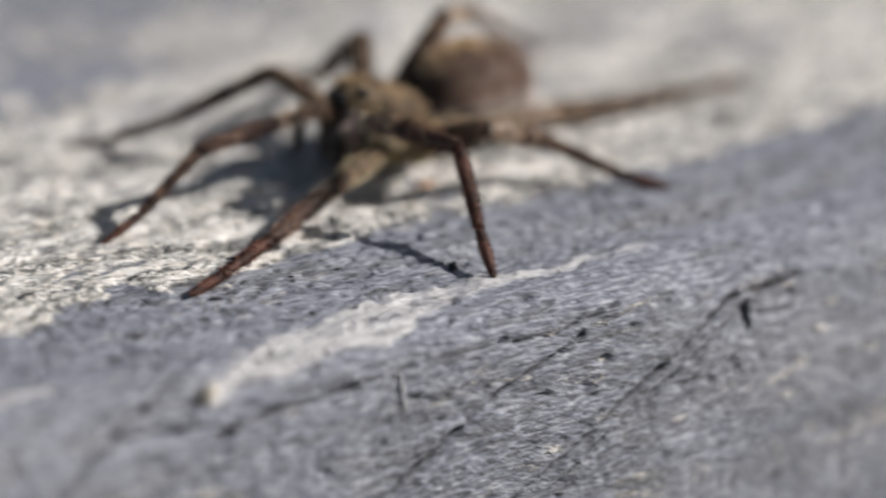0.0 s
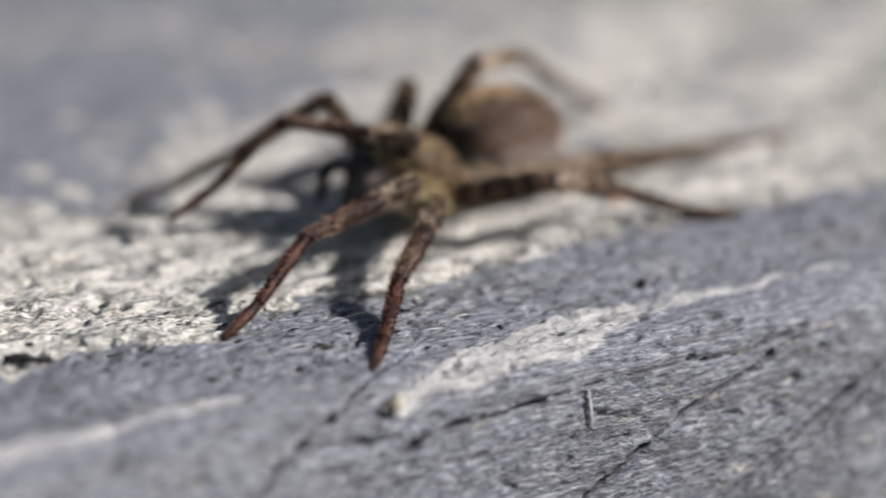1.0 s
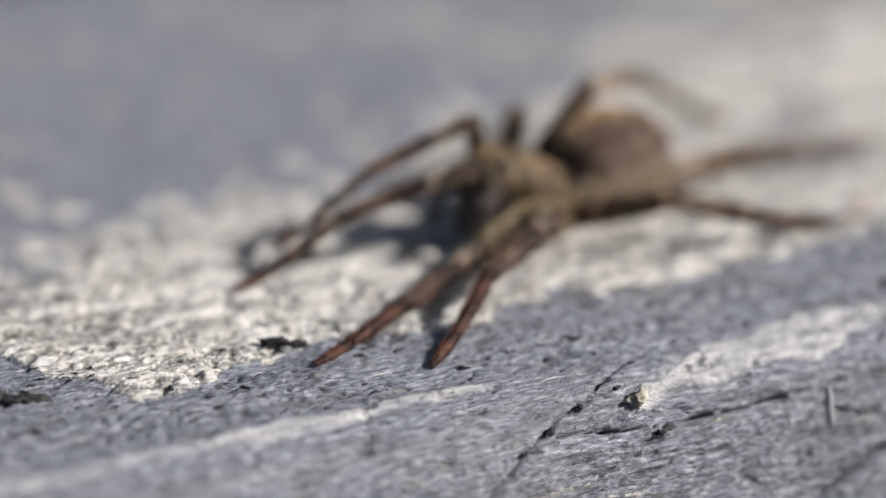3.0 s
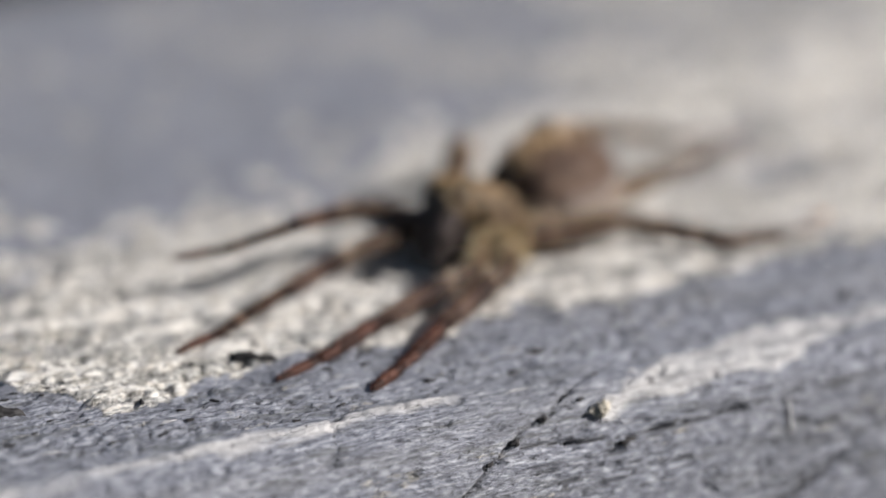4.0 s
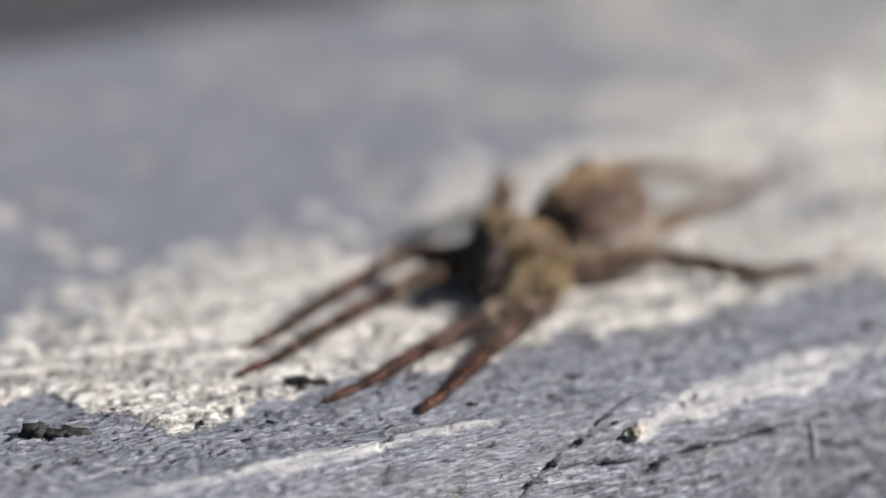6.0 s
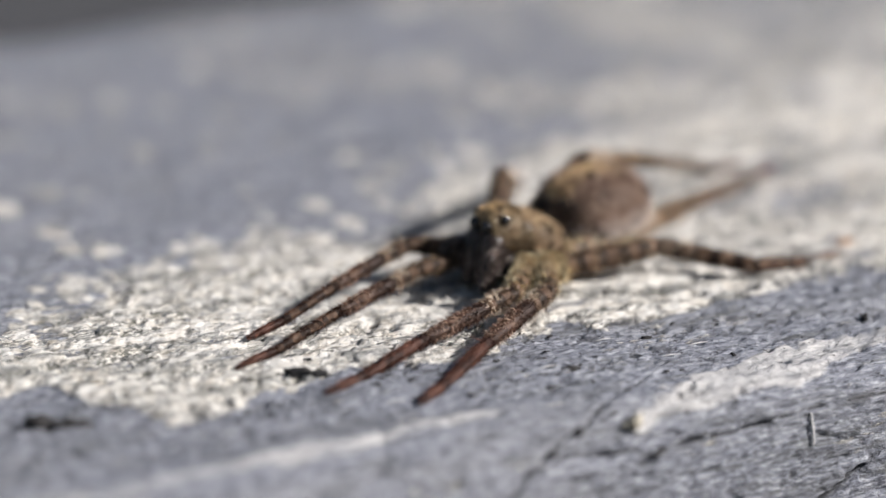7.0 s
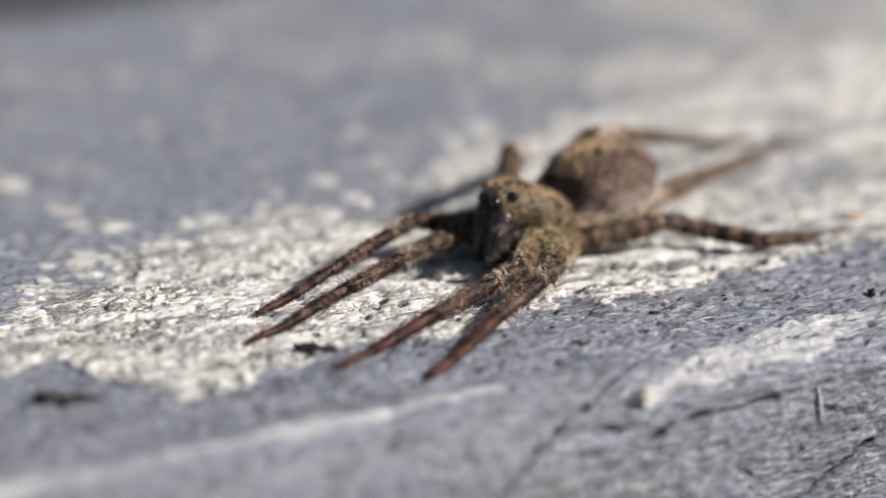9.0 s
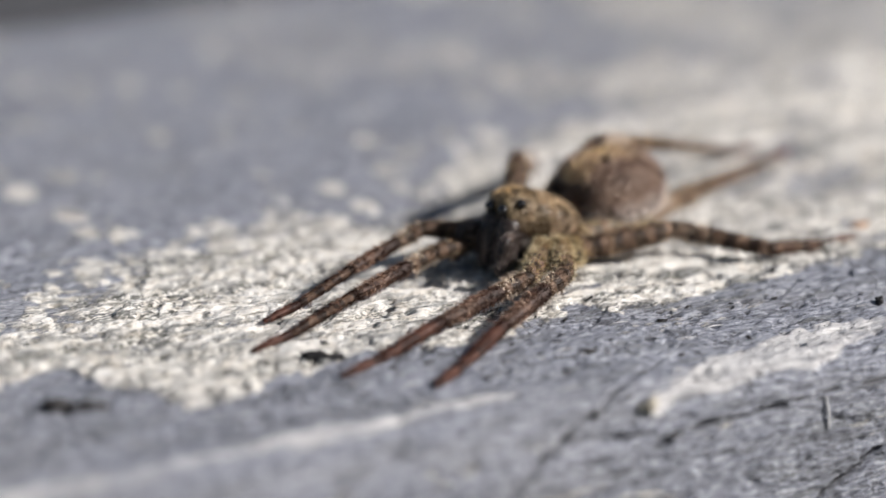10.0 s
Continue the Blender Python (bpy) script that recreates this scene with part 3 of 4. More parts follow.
def ball(x, y, z, r, seg=14, squash=(1, 1, 1)):
    bm = bmesh.new()
    bmesh.ops.create_uvsphere(bm, u_segments=seg, v_segments=seg // 2 + 2, radius=r)
    v = np.array([(q.co.x * squash[0] + x, q.co.y * squash[1] + y, q.co.z * squash[2] + z) for q in bm.verts])
    f = [tuple(w.index for w in q.verts) for q in bm.faces]
    bm.free()
    return v, f


CARAPACE = [(0.55, 0.5, 1.5, 1.95), (0.92, 1.3, 1.42, 2.4), (1.61, 1.92, 1.38, 2.95), (2.51, 2.1, 1.4, 3.38), (3.32, 1.9, 1.5, 3.72), (4.05, 1.52, 1.5, 4.0), (4.79, 1.28, 1.55, 4.22), (5.44, 1.16, 1.75, 4.24), (5.77, 1.02, 2.1, 4.04), (5.89, 0.82, 2.4, 3.86)]
ABDOMEN = [(-6.7, 0.25, 1.6, 2.1), (-6.4, 0.85, 1.0, 2.8), (-5.6, 1.65, 0.6, 3.7), (-4.5, 2.2, 0.45, 4.35), (-3.2, 2.45, 0.4, 4.6), (-1.9, 2.5, 0.6, 4.6), (-0.8, 2.2, 1.0, 4.35), (-0.1, 1.55, 1.4, 3.7), (0.15, 0.8, 1.8, 2.9)]
# coxa place, lengths of femur, patella, tibia, metatarsus, tarsus, and thickness
LEGS = {
    "L1": ((4.3, 1.25, 0.85), (4.9, 2.1, 4.6, 4.7, 2.8), 0.9), "R1": ((4.3, -1.25, 0.85), (5.0, 2.1, 4.7, 4.7, 2.6), 0.74),
    "L2": ((3.4, 1.6, 0.85), (4.4, 2.0, 4.5, 4.6, 2.7), 1.0), "R2": ((3.4, -1.6, 0.85), (5.0, 2.0, 4.0, 4.05, 2.4), 0.72),
    "L3": ((2.45, 1.6, 0.55), (6.0, 2.0, 3.4, 4.2, 2.4), 0.95), "R3": ((2.45, -1.6, 0.85), (4.8, 2.0, 3.7, 4.4, 2.4), 0.95),
    "L4": ((1.6, 1.3, 0.85), (6.0, 2.4, 5.2, 7.0, 3.2), 1.16), "R4": ((1.6, -1.3, 0.85), (6.4, 2.4, 5.2, 7.0, 3.2), 0.74),
}
# how far a leg lies over to its side, in degrees: at rest, and on the move
REST = {"L1": 75, "R1": -62, "L2": 75, "R2": -60, "L3": -62, "R3": 0, "L4": -70, "R4": 15}
STRIDE = {"L1": 52, "R1": -45, "L2": 40, "R2": -15, "L3": -62, "R3": 15, "L4": -50, "R4": 25}
STEEP = {"L1": 110, "L2": 150, "R2": 70, "L3": 40, "R3": 45, "L4": 60, "R4": 110}
# how steeply the right foreleg stands while its foot is near the body: seconds, steepness
CROUCH = [(0.0, 150), (0.2, 150), (0.3, 60), (0.6, 60), (0.8, 85), (0.95, 60), (1.35, 60), (1.48, 110), (1.6, 110), (1.72, 60)]
# where the knees of the folded legs come to rest, in the spider's space
KNEES = {"R1": (9.2, -1.5, 1.3), "R2": (7.8, -3.6, 1.75), "L3": (-2.12, 4.38, 1.05)}
SEGMENTS = ("femur", "patella", "tibia", "metatarsus", "tarsus")


def fuzz(me, parent):
    return tagged(part("hair", me, parent), kind="stuff")


def make_spider():
    rnd = np.random.RandomState(5)
    root = tagged(new("wolf_spider"), "brown hairy wolf spider with ringed legs on the bleached timber", "spider")
    root.empty_display_size = 0.002
    v, f = blob(CARAPACE, 34, 2.2, 0.22)
    body = part("carapace", mesh_of("carapace", v * MM, f, SHELL), root, "tan and brown hairy carapace")
    eyes = (("eye", 6.02, 0.46, 3.42, 0.31), ("eye", 6.02, -0.46, 3.42, 0.31), ("eye", 5.12, 1.02, 3.68, 0.28), ("eye", 5.12, -1.02, 3.68, 0.28),
            ("eye", 5.92, 0.58, 3.02, 0.13), ("eye", 5.92, -0.58, 3.02, 0.13), ("eye", 5.94, 0.2, 3.05, 0.15), ("eye", 5.94, -0.2, 3.05, 0.15))
    fuzz(fur("carapace_hair", v, f, 16000, 0.27, (-0.8, 0, -0.05), HAIR_TAN, rnd, 0.026, 0.72, 0, [(x, y, z, r * (1.5 if x > 5.5 else 1.15)) for _, x, y, z, r in eyes]), body)
    for name, x, y, z, r in eyes:
        ev, ef = ball(x, y, z, r)
        part(name, mesh_of("eye", ev * MM, ef, EYE), body, "glossy black eye")
    v, f = blob(ABDOMEN, 32, 2.05, 0.38)
    belly = part("abdomen", mesh_of("abdomen", v * MM, f, BELLY), root, "ochre brown hairy abdomen")
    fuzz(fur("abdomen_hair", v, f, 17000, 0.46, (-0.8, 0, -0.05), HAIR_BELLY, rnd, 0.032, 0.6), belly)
    # sternum, deepened nearly to the wood to keep skylight out of the body's shadow
    v, f = blob([(1.0, 0.8, 0.25, 1.4), (1.6, 1.5, 0.1, 1.75), (3.2, 1.75, 0.05, 1.85), (4.8, 1.4, 0.15, 1.85), (5.6, 0.7, 0.4, 1.7)], 20)
    part("sternum", mesh_of("sternum", v * MM, f, JAW), root, "dark sternum under the carapace")
    for s in (1, -1):
        jv, jf = tube(2.8, (0.62, 0.72, 0.62, 0.30), 14, 0.0, 0.03, 3 + s)
        jaw = part("chelicera", mesh_of("chelicera", jv * MM, jf, JAW), root, "dark hairy jaw")
        jaw.matrix_basis = pose(5.5 * MM, 0.55 * s * MM, 2.75 * MM, 0, 72, 3 * s)
        fuzz(fur("jaw_hair", jv, jf, 520, 0.42, (0.7, 0, 0), HAIR_JAW, rnd, 0.018), jaw)
        for name, at, turn, ln, rad in (("pedipalp", (4.9, 0.95, 1.8), (0, -9, 18), 2.1, (0.25, 0.28, 0.26)), ("pedipalp_tip", (6.95, 1.62, 2.15), (0, 74, 4), 1.8, (0.26, 0.27, 0.16))):
            pv, pf = tube(ln, rad, 12, 0.10, 0.04, 9)
            p = part(name, mesh_of(name, pv * MM, pf, JAW), root)
            p.matrix_basis = pose(at[0] * MM, at[1] * s * MM, at[2] * MM, turn[0], turn[1], turn[2] * s)
            fuzz(fur("palp_hair", pv, pf, 520, 0.34, (0.8, 0, 0), HAIR_JAW, rnd, 0.018), p)
    limbs = {}
    for leg, (at, lens, fat) in LEGS.items():
        cv, cf = ball(at[0], at[1] * 1.35, at[2] - 0.02, 0.80, 12, (0.80, 1.2, 1.0))
        cx = part("coxa", mesh_of("coxa", cv * MM, cf, LEG), root)
        fuzz(fur("coxa_hair", cv, cf, 1300, 0.34, (0, 0.5 * np.sign(at[1]), 0), HAIR_COXA, rnd), cx)
        shapes = ((0.46, 0.60, 0.58, 0.44), (0.41, 0.50, 0.42), (0.40, 0.44, 0.39, 0.34), (0.31, 0.32, 0.30, 0.26), (0.24, 0.28, 0.25, 0.09))
        limbs[leg] = []
        front = leg in ("L1", "L2")                          # the shin of these two is as red as the foot
        furs = (HAIR_COXA if leg[0] == "L" and leg != "L3" else HAIR_FEMUR, HAIR_KNEE, {"1": HAIR_SHIN, "2": HAIR_SHIN, "3": HAIR_LEG, "4": HAIR_FEMUR}[leg[1]],
                HAIR_TARSUS if front else HAIR_LEG if leg[1] == "4" else HAIR_FOOT, HAIR_TARSUS)
        skins = (LEG, LEG, SHIN if leg[1] in "12" else LEG, FOOT if front else LEG, FOOT)
        for name, ln, rad, bristles, long, dense, mat, fluff in zip(SEGMENTS, lens, shapes, (6, 8, 16, 12, 0), (0.36, 0.44, 0.36, 0.25, 0.15), (420, 420, 480, 480, 560), skins, furs):
            stout = (max(fat, 0.95) * 1.08 if leg[1] != "2" and leg != "R1" else fat * 1.06) if name == "femur" else fat
            sv, sf = tube(ln, [r * stout for r in rad], 12, 0.0, 0.10, rnd.randint(999))
            seg = part(name, mesh_of(name, sv * MM, sf, mat), root, "reddish brown velvety leg segment" if mat is FOOT else "")
            fuzz(fur(name + "_hair", sv, sf, int(dense * ln), long, (0.85, 0, 0.05), fluff, rnd, 0.021, 0.76, bristles), seg)
            limbs[leg].append(seg)
    return root, limbs


spider, limbs = make_spider()


# ---- small things on the timber ----
def chip(name, u, v, length, width, height, turn, mat, label, category, seed, tilt=0.0, jag=0.3, sink=0.06):
    """An uneven flake or crumb that lies on the timber."""
    rnd = np.random.RandomState(seed)
    bm = bmesh.new()
    bmesh.ops.create_icosphere(bm, subdivisions=3, radius=1.0)
    k = rnd.normal(0, 1, (6, 3))
    for q in bm.verts:
        p = np.array(q.co)
        r = 1 + jag * sum(math.sin(2.2 * (i + 1) * 0.6 * float(p @ k[i]) + i) for i in range(6)) / 4
        taper = 1 - 0.45 * p[0]
        r += rnd.uniform(-0.16, 0.16)
        q.co = (p[0] * r * length / 2, p[1] * r * taper * width / 2, max(p[2], -0.6) * r * height / 2)
    for q in bm.verts:
        q.co *= MM
    me = bpy.data.meshes.new(name)
    bm.to_mesh(me)
    bm.free()
    me.materials.append(mat)
    me.polygons.foreach_set("use_smooth", np.full(len(me.polygons), True))
    ob = new(name, me)
    x, y, z = on_beam(u, v)
    ob.matrix_world = pose(x * MM, y * MM, (z + height * 0.3 - sink) * MM, 0, tilt, TURN + turn)
    return tagged(ob, label, category)


DARK = "dark flake of bark lying on the grey timber"
for row in ((-27.4, -10.2, 1.5, 0.8, 0.95, 20), (-26.6, -10.6, 0.9, 0.6, 0.6, -40), (-25.9, -10.9, 1.3, 0.45, 0.5, -28), (-13.4, -10.5, 1.5, 0.5, 0.55, -30), (-12.5, -11.0, 1.1, 0.4, 0.4, -5), (17.3, -16.5, 0.38, 0.34, 0.55, 0), (-9.2, -12.0, 1.0, 0.35, 0.35, -10),
            (-0.6, -16.0, 0.8, 0.35, 0.3, -15), (-1.4, -20.4, 0.9, 0.4, 0.35, 40), (-4.8, -21.7, 0.9, 0.35, 0.3, 35), (-3.0, -21.1, 0.6, 0.3, 0.25, 30), (0.9, -19.2, 0.5, 0.25, 0.22, 30), (-6.5, -22.3, 0.5, 0.22, 0.2, 35), (-0.9, -20.9, 0.4, 0.3, 0.2, 10), (0.9, -22.3, 0.9, 0.3, 0.35, 5)):
    chip("bark_flake", *row, BARK, DARK, "bark flake", int(abs(row[0]) * 10) + 3, 0.0, 0.65, 0.12)
chip("lichen_crumb", -0.1, -21.6, 1.15, 0.85, 0.75, 40, CRUMB, "pale yellowish crumb at the edge of the timber crack", "crumb", 8, 0.0, 0.6, 0.25)
chip("wood_grain", 22.6, -6.6, 1.0, 0.45, 0.36, -10, ORANGE, "orange brown wood grain lying on bleached timber", "grain", 12)


def splinter():
    v, f = tube(1.5, (0.06, 0.09, 0.05), 8, 0.02, 0.15, 4)
    ob = new("wood_splinter", mesh_of("wood_splinter", v * MM, f, SPLINTER))
    x, y, z = on_beam(10.1, -22.35)
    ob.matrix_world = pose(x * MM, y * MM, (z + 0.55) * MM, 0, 0, TURN) @ pose(0, 0, 0, 0, 79, -86)
    return tagged(ob, "pale wood splinter hanging over the crack of the timber", "splinter")


splinter()


def strand(u, v, pts, seed):
    """A thin dark plant fibre that lies on the timber."""
    verts, faces = [], []
    for i, (du, dv, dz) in enumerate(pts):
        x, y, z = on_beam(u + du, v + dv)
        for k in range(5):
            a = 2 * math.pi * k / 5
            verts.append((x, y + 0.045 * math.cos(a), z + 0.06 + dz + 0.045 * math.sin(a)))
    for i in range(len(pts) - 1):
        for k in range(5):
            faces.append((i * 5 + k, i * 5 + (k + 1) % 5, (i + 1) * 5 + (k + 1) % 5, (i + 1) * 5 + k))
    ob = new("plant_fibre", mesh_of("plant_fibre", np.array(verts) * MM, faces, FIBRE))
    return tagged(ob, "thin dark plant fibre lying on the grey timber", "fibre")


strand(27.5, -14.2, [(0, 0, 0), (0.7, -0.35, 0.1), (1.5, -0.6, 0.15), (2.4, -1.1, 0.08), (3.2, -1.2, 0)], 1)
strand(32.0, -15.6, [(0, 0, 0), (1.0, 0.25, 0.1), (2.0, 0.3, 0.12), (3.1, 0.75, 0.0)], 2)


def scatter():
    """Grit and lifted wood fibres that lie loose on the timber."""
    rnd = np.random.RandomState(77)
    grains = []
    for k in range(4):
        g = chip("bark_grain", -30 + k, -14, 0.50, 0.17, 0.12, 0, BARK, "tiny dark grain of bark on the weathered timber", "grain", 40 + k, 0.0, 0.6, 0.0)
        grains.append(tagged(g, group="bark grains on the timber"))
    for k in range(150):
        u, v = rnd.uniform(-34, 38), rnd.uniform(-18.0, -8.5) if rnd.rand() < 0.9 else rnd.uniform(-26, -22.6)
        x, y, z = on_beam(u, v)
        g = grains[k % 4]
        size = rnd.uniform(0.4, 1.2)
        c = copy_thing(g, pose(x * MM, y * MM, (z + 0.02) * MM, 0, 0, TURN + rnd.normal(0, 28)))
        c.scale = (size, size, size)
    slivers = []
    for k in range(4):
        v, f = tube(rnd.uniform(0.7, 1.3), (0.012, 0.036, 0.030, 0.010), 6, rnd.uniform(0.02, 0.07), 0.25, 60 + k)
        ob = new("wood_fibre", mesh_of("wood_fibre", v * MM, f, SPLINTER))
        slivers.append(tagged(ob, "thin pale wood fibre lifted from the timber grain", "wood fibre", "lifted wood fibres"))
        x, y, z = on_beam(-20 + 9 * k, -15.5)
        ob.matrix_world = pose(x * MM, y * MM, (z + 0.02) * MM, 0, 0, TURN)
    for k in range(12):
        u, v = rnd.uniform(-32, 40), rnd.uniform(-19.5, 2.0)
        x, y, z = on_beam(u, v)
        copy_thing(slivers[k % 4], pose(x * MM, y * MM, (z + 0.02) * MM, 0, rnd.uniform(-5, 3), TURN + rnd.uniform(-16, 16)))


scatter()


# ---- how things move ----
def eased(rows, t):
    """The row at t of a table whose rows begin with the time."""
    if t <= rows[0][0]:
        return rows[0][1:]
    for a, b in zip(rows, rows[1:]):
        if t <= b[0]:
            k = (t - a[0]) / (b[0] - a[0])
            k = k * k * (3 - 2 * k)
            return tuple(p + (q - p) * k for p, q in zip(a[1:], b[1:]))
    return rows[-1][1:]


# body: seconds, x, y (mm) of its waist, how high it is carried, heading in degrees
BODY = [(0.0, 23.8, 9.6, 1.2, -148), (0.2, 23.4, 9.5, 1.2, -149), (0.3, 21.2, 8.7, 1.2, -151), (0.5, 21.1, 8.7, 1.2, -151), (0.7, 15.8, 5.7, 1.2, -150), (1.0, 14.7, 4.5, 1.2, -145),
        (1.4, 12.2, 4.5, 1.2, -144), (1.7, 10.1, 4.6, 1.2, -144), (2.2, 9.8, 4.3, 1.2, -143), (2.6, 9.4, 3.9, 1.1, -142), (3.1, 7.1, 2.0, 0.7, -140), (3.5, 7.0, 1.6, 0.6, -140), (4.0, 6.7, 1.5, 0.45, -136), (4.3, 6.75, 1.5, 0.40, -135)]
# feet: seconds, x, y (mm)
FEET = {
    "L1": [(0.0, 9.8, -9.8), (0.5, 10.1, -9.9), (0.7, 2.6, -13.2), (1.1, 2.6, -13.2), (1.4, 0.0, -14.5), (1.7, -0.1, -14.8), (2.5, -0.2, -15.0), (2.9, -4.9, -18.0), (3.5, -4.9, -18.2), (4.4, -5.4, -18.0)],
    "L2": [(0.0, 24.8, -7.8), (0.2, 24.8, -7.9), (0.3, 12.4, -10.3), (0.7, 12.5, -10.4), (1.0, 9.3, -16.4), (1.4, 9.6, -16.3), (1.52, 9.6, -16.3), (1.7, 1.2, -14.6), (2.7, 1.3, -15.0), (3.0, 0.5, -17.6), (3.6, 0.5, -17.8), (4.0, -0.7, -18.8)],
    "L3": [(0.0, 35.6, 3.5), (0.2, 35.4, 3.4), (0.3, 35.0, 4.0), (0.5, 35.0, 4.2), (0.7, 28.9, 2.3), (1.0, 28.9, 2.4), (1.4, 25.6, 2.1), (1.7, 24.4, 2.2), (2.4, 24.1, 2.1), (2.8, 21.9, 2.0), (3.5, 22.0, 2.2), (4.0, 22.7, 3.0)],
    "L4": [(0.0, 43.5, 20.5), (0.3, 41.0, 19.5), (0.5, 41.0, 19.5), (0.7, 37.0, 17.5), (1.0, 36.0, 16.5), (1.4, 32.0, 16.5), (1.7, 29.5, 16.5), (2.4, 28.5, 16.0), (2.9, 24.5, 15.5), (3.5, 24.3, 16.0), (4.0, 21.0, 19.5)],
    "R1": [(0.0, 6.3, -2.0), (0.2, 6.4, -1.6), (0.3, 1.1, -0.3), (0.95, 1.1, 0.1), (1.15, -4.2, -4.4), (1.6, -4.1, -3.6), (1.72, -8.4, -3.0), (2.3, -9.1, -3.9), (2.8, -9.3, -8.9), (3.54, -9.4, -9.4), (3.78, -10.5, -13.8), (4.0, -10.75, -15.2)],
    "R2": [(0.0, 4.7, 12.8), (0.5, 4.6, 12.8), (0.7, -1.9, 6.2), (1.0, -2.2, 6.2), (1.4, -5.6, 6.4), (1.7, -6.8, 6.8), (2.5, -6.8, 6.8), (3.1, -7.5, -6.4), (3.55, -7.7, -6.4), (3.75, -10.6, -4.6), (3.92, -10.4, -4.6), (4.12, -10.9, -12.1)],
    "R3": [(0.0, 17.7, 24.3), (0.25, 17.7, 24.3), (0.35, 18.6, 22.5), (0.55, 18.2, 22.0), (0.7, 13.5, 20.0), (1.0, 12.5, 19.0), (1.4, 10.0, 18.6), (2.3, 7.5, 18.2), (2.9, 4.8, 17.6), (4.0, 4.9, 17.2)],
    "R4": [(0.0, 32.8, 26.8), (0.3, 31.5, 27.2), (0.5, 30.5, 27.2), (0.7, 26.5, 22.5), (1.0, 24.5, 20.1), (1.4, 22.0, 20.0), (1.7, 20.0, 19.5), (2.4, 18.0, 18.6), (3.0, 17.1, 18.4), (4.0, 18.4, 18.7)],
}


def body_pose(t):
    x, y, z, turn = eased(BODY, t)
    return pose(x * MM, y * MM, z * MM, 0, 0, turn)


def foot(leg, t):
    """The tip of a foot on the timber, lifted while it strides."""
    rows = FEET[leg]
    x, y = eased(rows, t)
    lift = 0.0
    for a, b in zip(rows, rows[1:]):
        far = math.hypot(b[1] - a[1], b[2] - a[2])
        if a[0] < t < b[0] and far > 1.5:
            lift = min(2.2, 0.35 * far) * math.sin(math.pi * (t - a[0]) / (b[0] - a[0]))
    a = radians(TURN)
    u, v = x * math.cos(a) + y * math.sin(a), -x * math.sin(a) + y * math.cos(a)
    return Vector((x, y, 0.5 * (relief(u, v) + float(profile_height(v))) + 0.14 + lift))


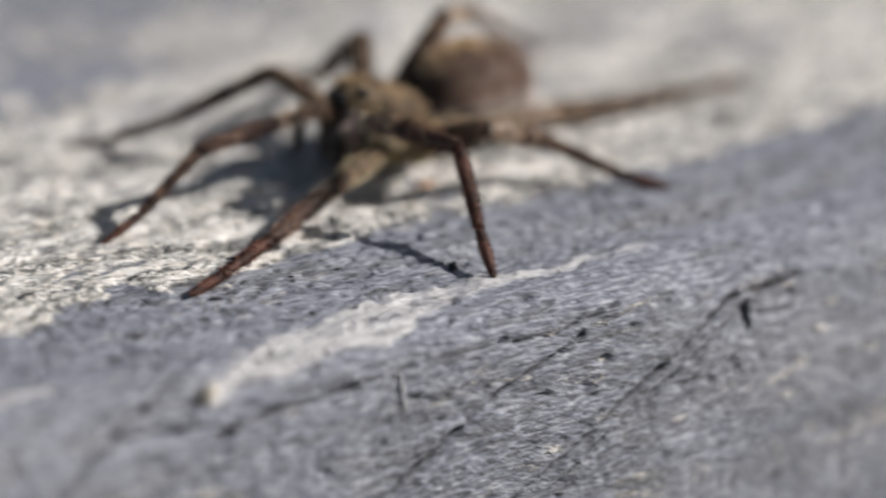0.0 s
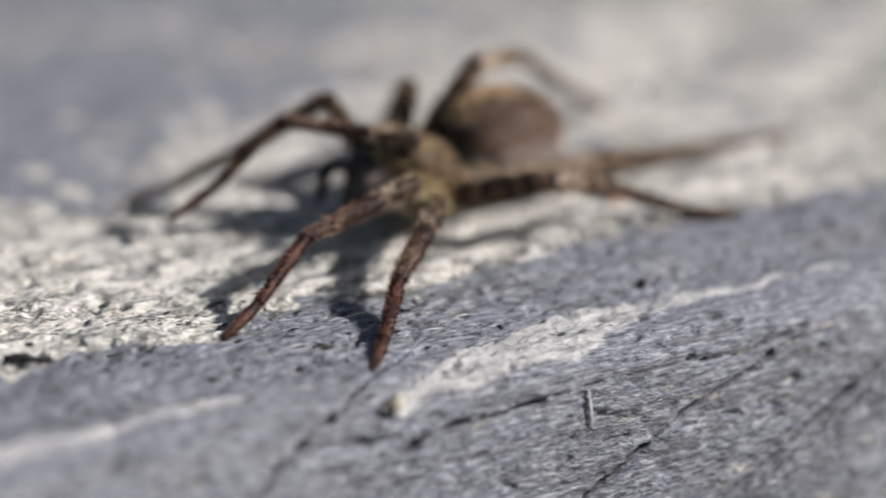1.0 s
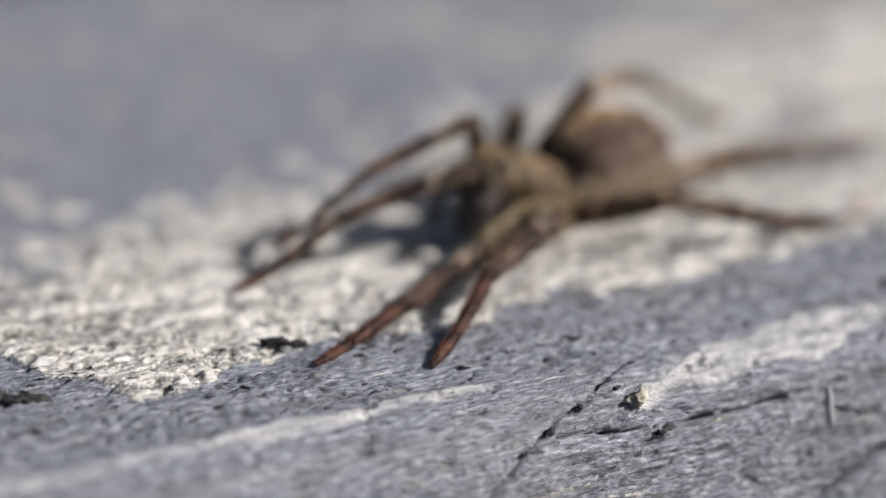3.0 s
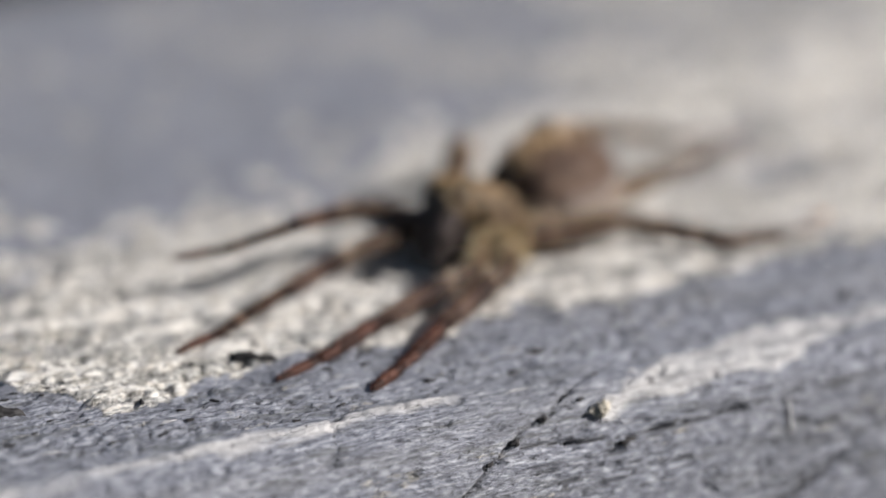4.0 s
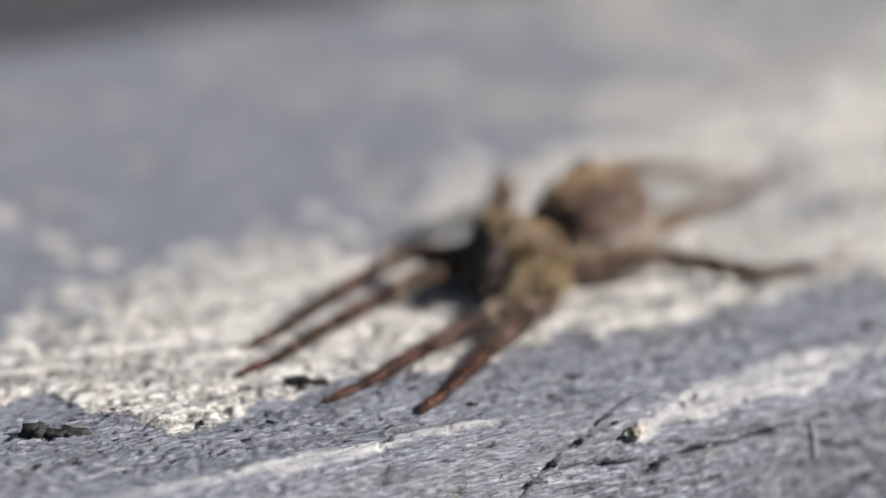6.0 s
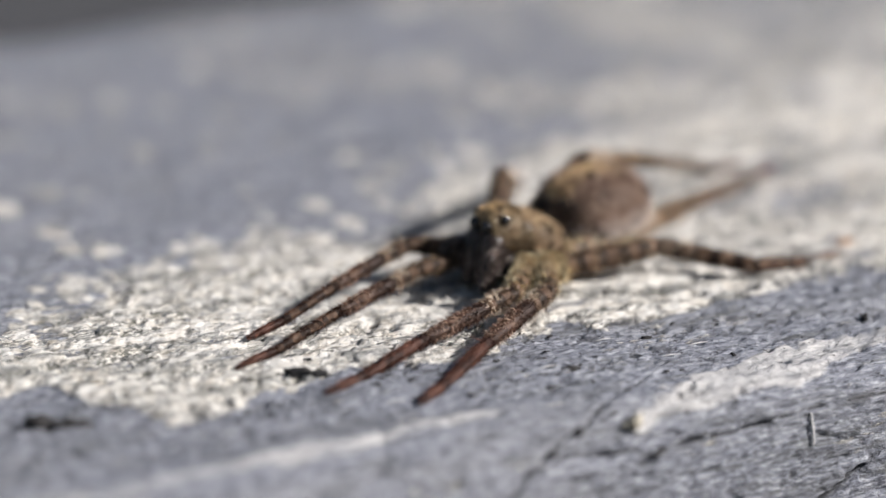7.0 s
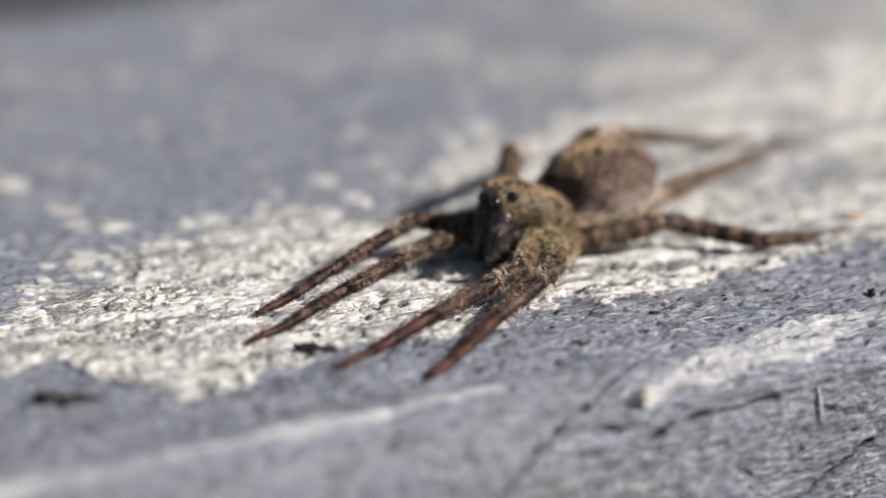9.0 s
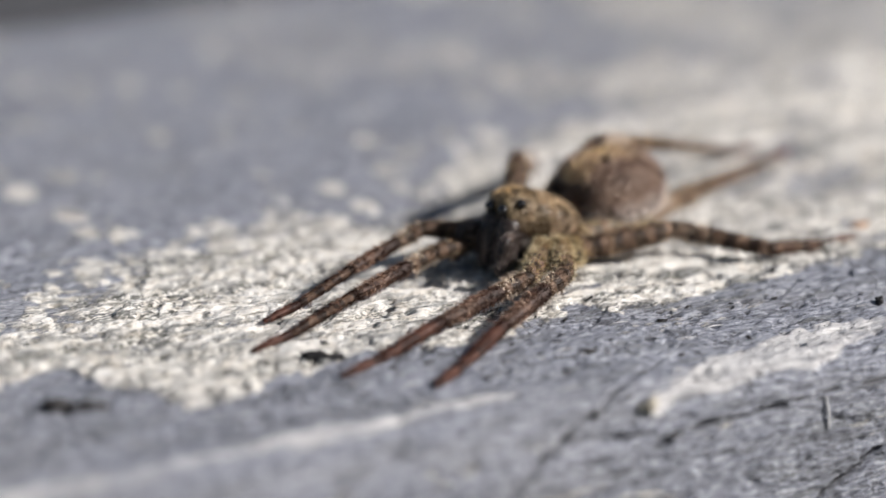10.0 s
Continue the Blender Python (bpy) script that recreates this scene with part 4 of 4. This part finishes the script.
def leg_joints(leg, t):
    """Joints of a leg in the spider's space, in mm: base, knee, patella's end, ankle, tarsus joint, tip."""
    at, (fe, pa, ti, me, ta), _ = LEGS[leg]
    base = Vector((at[0], at[1] * 1.42, at[2] + 0.05))
    tip = (body_pose(t).inverted() @ (foot(leg, t) * MM)) / MM
    flat = Vector((tip.x - base.x, tip.y - base.y, 0))
    ahead = flat.normalized()
    up = Vector((0, 0, 1))
    total = fe + pa + ti + me + ta
    slack = 1 - (tip - base).length / total
    end, upper = me + ta, pa + ti
    steep = eased(CROUCH, t)[0] if leg == "R1" else STEEP[leg]
    tilt = min(74.0, 9 + steep * max(0.0, slack))
    while True:
        ankle = tip + (-ahead * math.cos(radians(tilt)) + up * math.sin(radians(tilt))) * end
        if (ankle - base).length < (fe + upper) * 0.99 or tilt < 5:
            break
        tilt -= 2.0
    side = ahead.cross(up) * (1 if at[1] < 0 else -1)        # out and forward for the front legs
    calm = min(1.0, max(0.0, (t - 2.4) / 1.5 if leg[0] == "L" else (t - 3.38) / 0.28))
    stride = STRIDE[leg]
    if leg == "L2" and t < 0.45:                             # before its first step that leg lies over backwards
        stride = -60 + (stride + 60) * min(1.0, max(0.0, (t - 0.1) / 0.35))
    over = radians(REST[leg] * calm + stride * (1 - calm))
    lie = up * math.cos(over) + side * math.sin(over)

    def bend(goal, first, second):                           # the knee of two straight lengths that reach the goal
        line = goal - base
        gap = min(line.length, (first + second) * 0.997)
        line = line.normalized()
        rise = (lie - line * lie.dot(line)).normalized()
        c = max(-1.0, min(1.0, (first * first + gap * gap - second * second) / (2 * first * gap)))
        return base + (line * c + rise * math.sqrt(1 - c * c)) * first

    # at rest the lower leg lies out straight from the knee
    knee = bend(tip, fe, upper + end)
    straight = knee + (tip - knee).normalized() * upper
    ankle = ankle.lerp(straight, calm * (0.0 if leg == "R3" else 0.93))
    knee = bend(ankle, fe, upper)
    if leg in KNEES and calm > 0:
        rest = Vector(KNEES[leg])
        if leg == "R2":                                      # held higher until its last step
            rest.z += 0.9 * max(0.0, min(1.0, (4.1 - t) / 0.15))
        knee = base + (knee.lerp(rest, calm) - base).normalized() * fe
        line = tip - knee
        gap = min(line.length, (upper + end) * 0.997)
        line = line.normalized()
        c = max(-1.0, min(1.0, (upper * upper + gap * gap - end * end) / (2 * upper * gap)))
        sway = Vector((0.707, 0.707, 0)) if leg == "L3" else Vector((0.63, 0.70, 0.34))    # the shins lean forward
        rise = (sway - line * sway.dot(line)).normalized()
        ankle = ankle.lerp(knee + (line * c + rise * math.sqrt(1 - c * c)) * upper, calm)
    shin = (ankle - knee).normalized()
    ankle = knee + shin * upper
    last = (tip - ankle).normalized()
    joint = ankle + last * me
    joint.z -= max(0.0, min(0.3, 0.7 * (joint.z - tip.z)))     # the foot lies flatter than the shin
    return [base, knee, knee + shin * pa, ankle, joint], [(knee - base).normalized(), shin, shin, (joint - ankle).normalized(), (tip - joint).normalized()]


def segment_poses(leg, t):
    joints, dirs = leg_joints(leg, t)
    out = []
    for p, d in zip(joints, dirs):
        side = Vector((0, 0, 1)).cross(d).normalized()
        m = Matrix((d, side, d.cross(side))).transposed().to_4x4()
        out.append(Matrix.Translation(p * MM) @ m)
    return out


def motions():
    times = [round(0.1 * k, 1) for k in range(46)] + [7.0, 10.0]
    walk(spider, [(t, body_pose(t)) for t in times])
    for leg, parts in limbs.items():
        tracks = [segment_poses(leg, t) for t in times]
        for k, ob in enumerate(parts):
            walk(ob, [(t, row[k]) for t, row in zip(times, tracks)])
    pulls = [(0.0, 15, -7.5), (0.5, 12, -9.5), (1.0, 8, -11.5), (1.5, 4, -14.5), (2.2, 0, -16.5), (3.5, 0, -21.0), (4.5, 2, -22.5), (5.6, 2, -24.5), (6.8, 2, -12.0), (7.5, 2, -10.0), (8.5, 2, -9.5), (9.5, 2, -9.0), (10.0, 2, -9.0)]
    walk(focus_point, [(t, pose(x * MM, y * MM, 0)) for t, x, y in pulls])


motions()
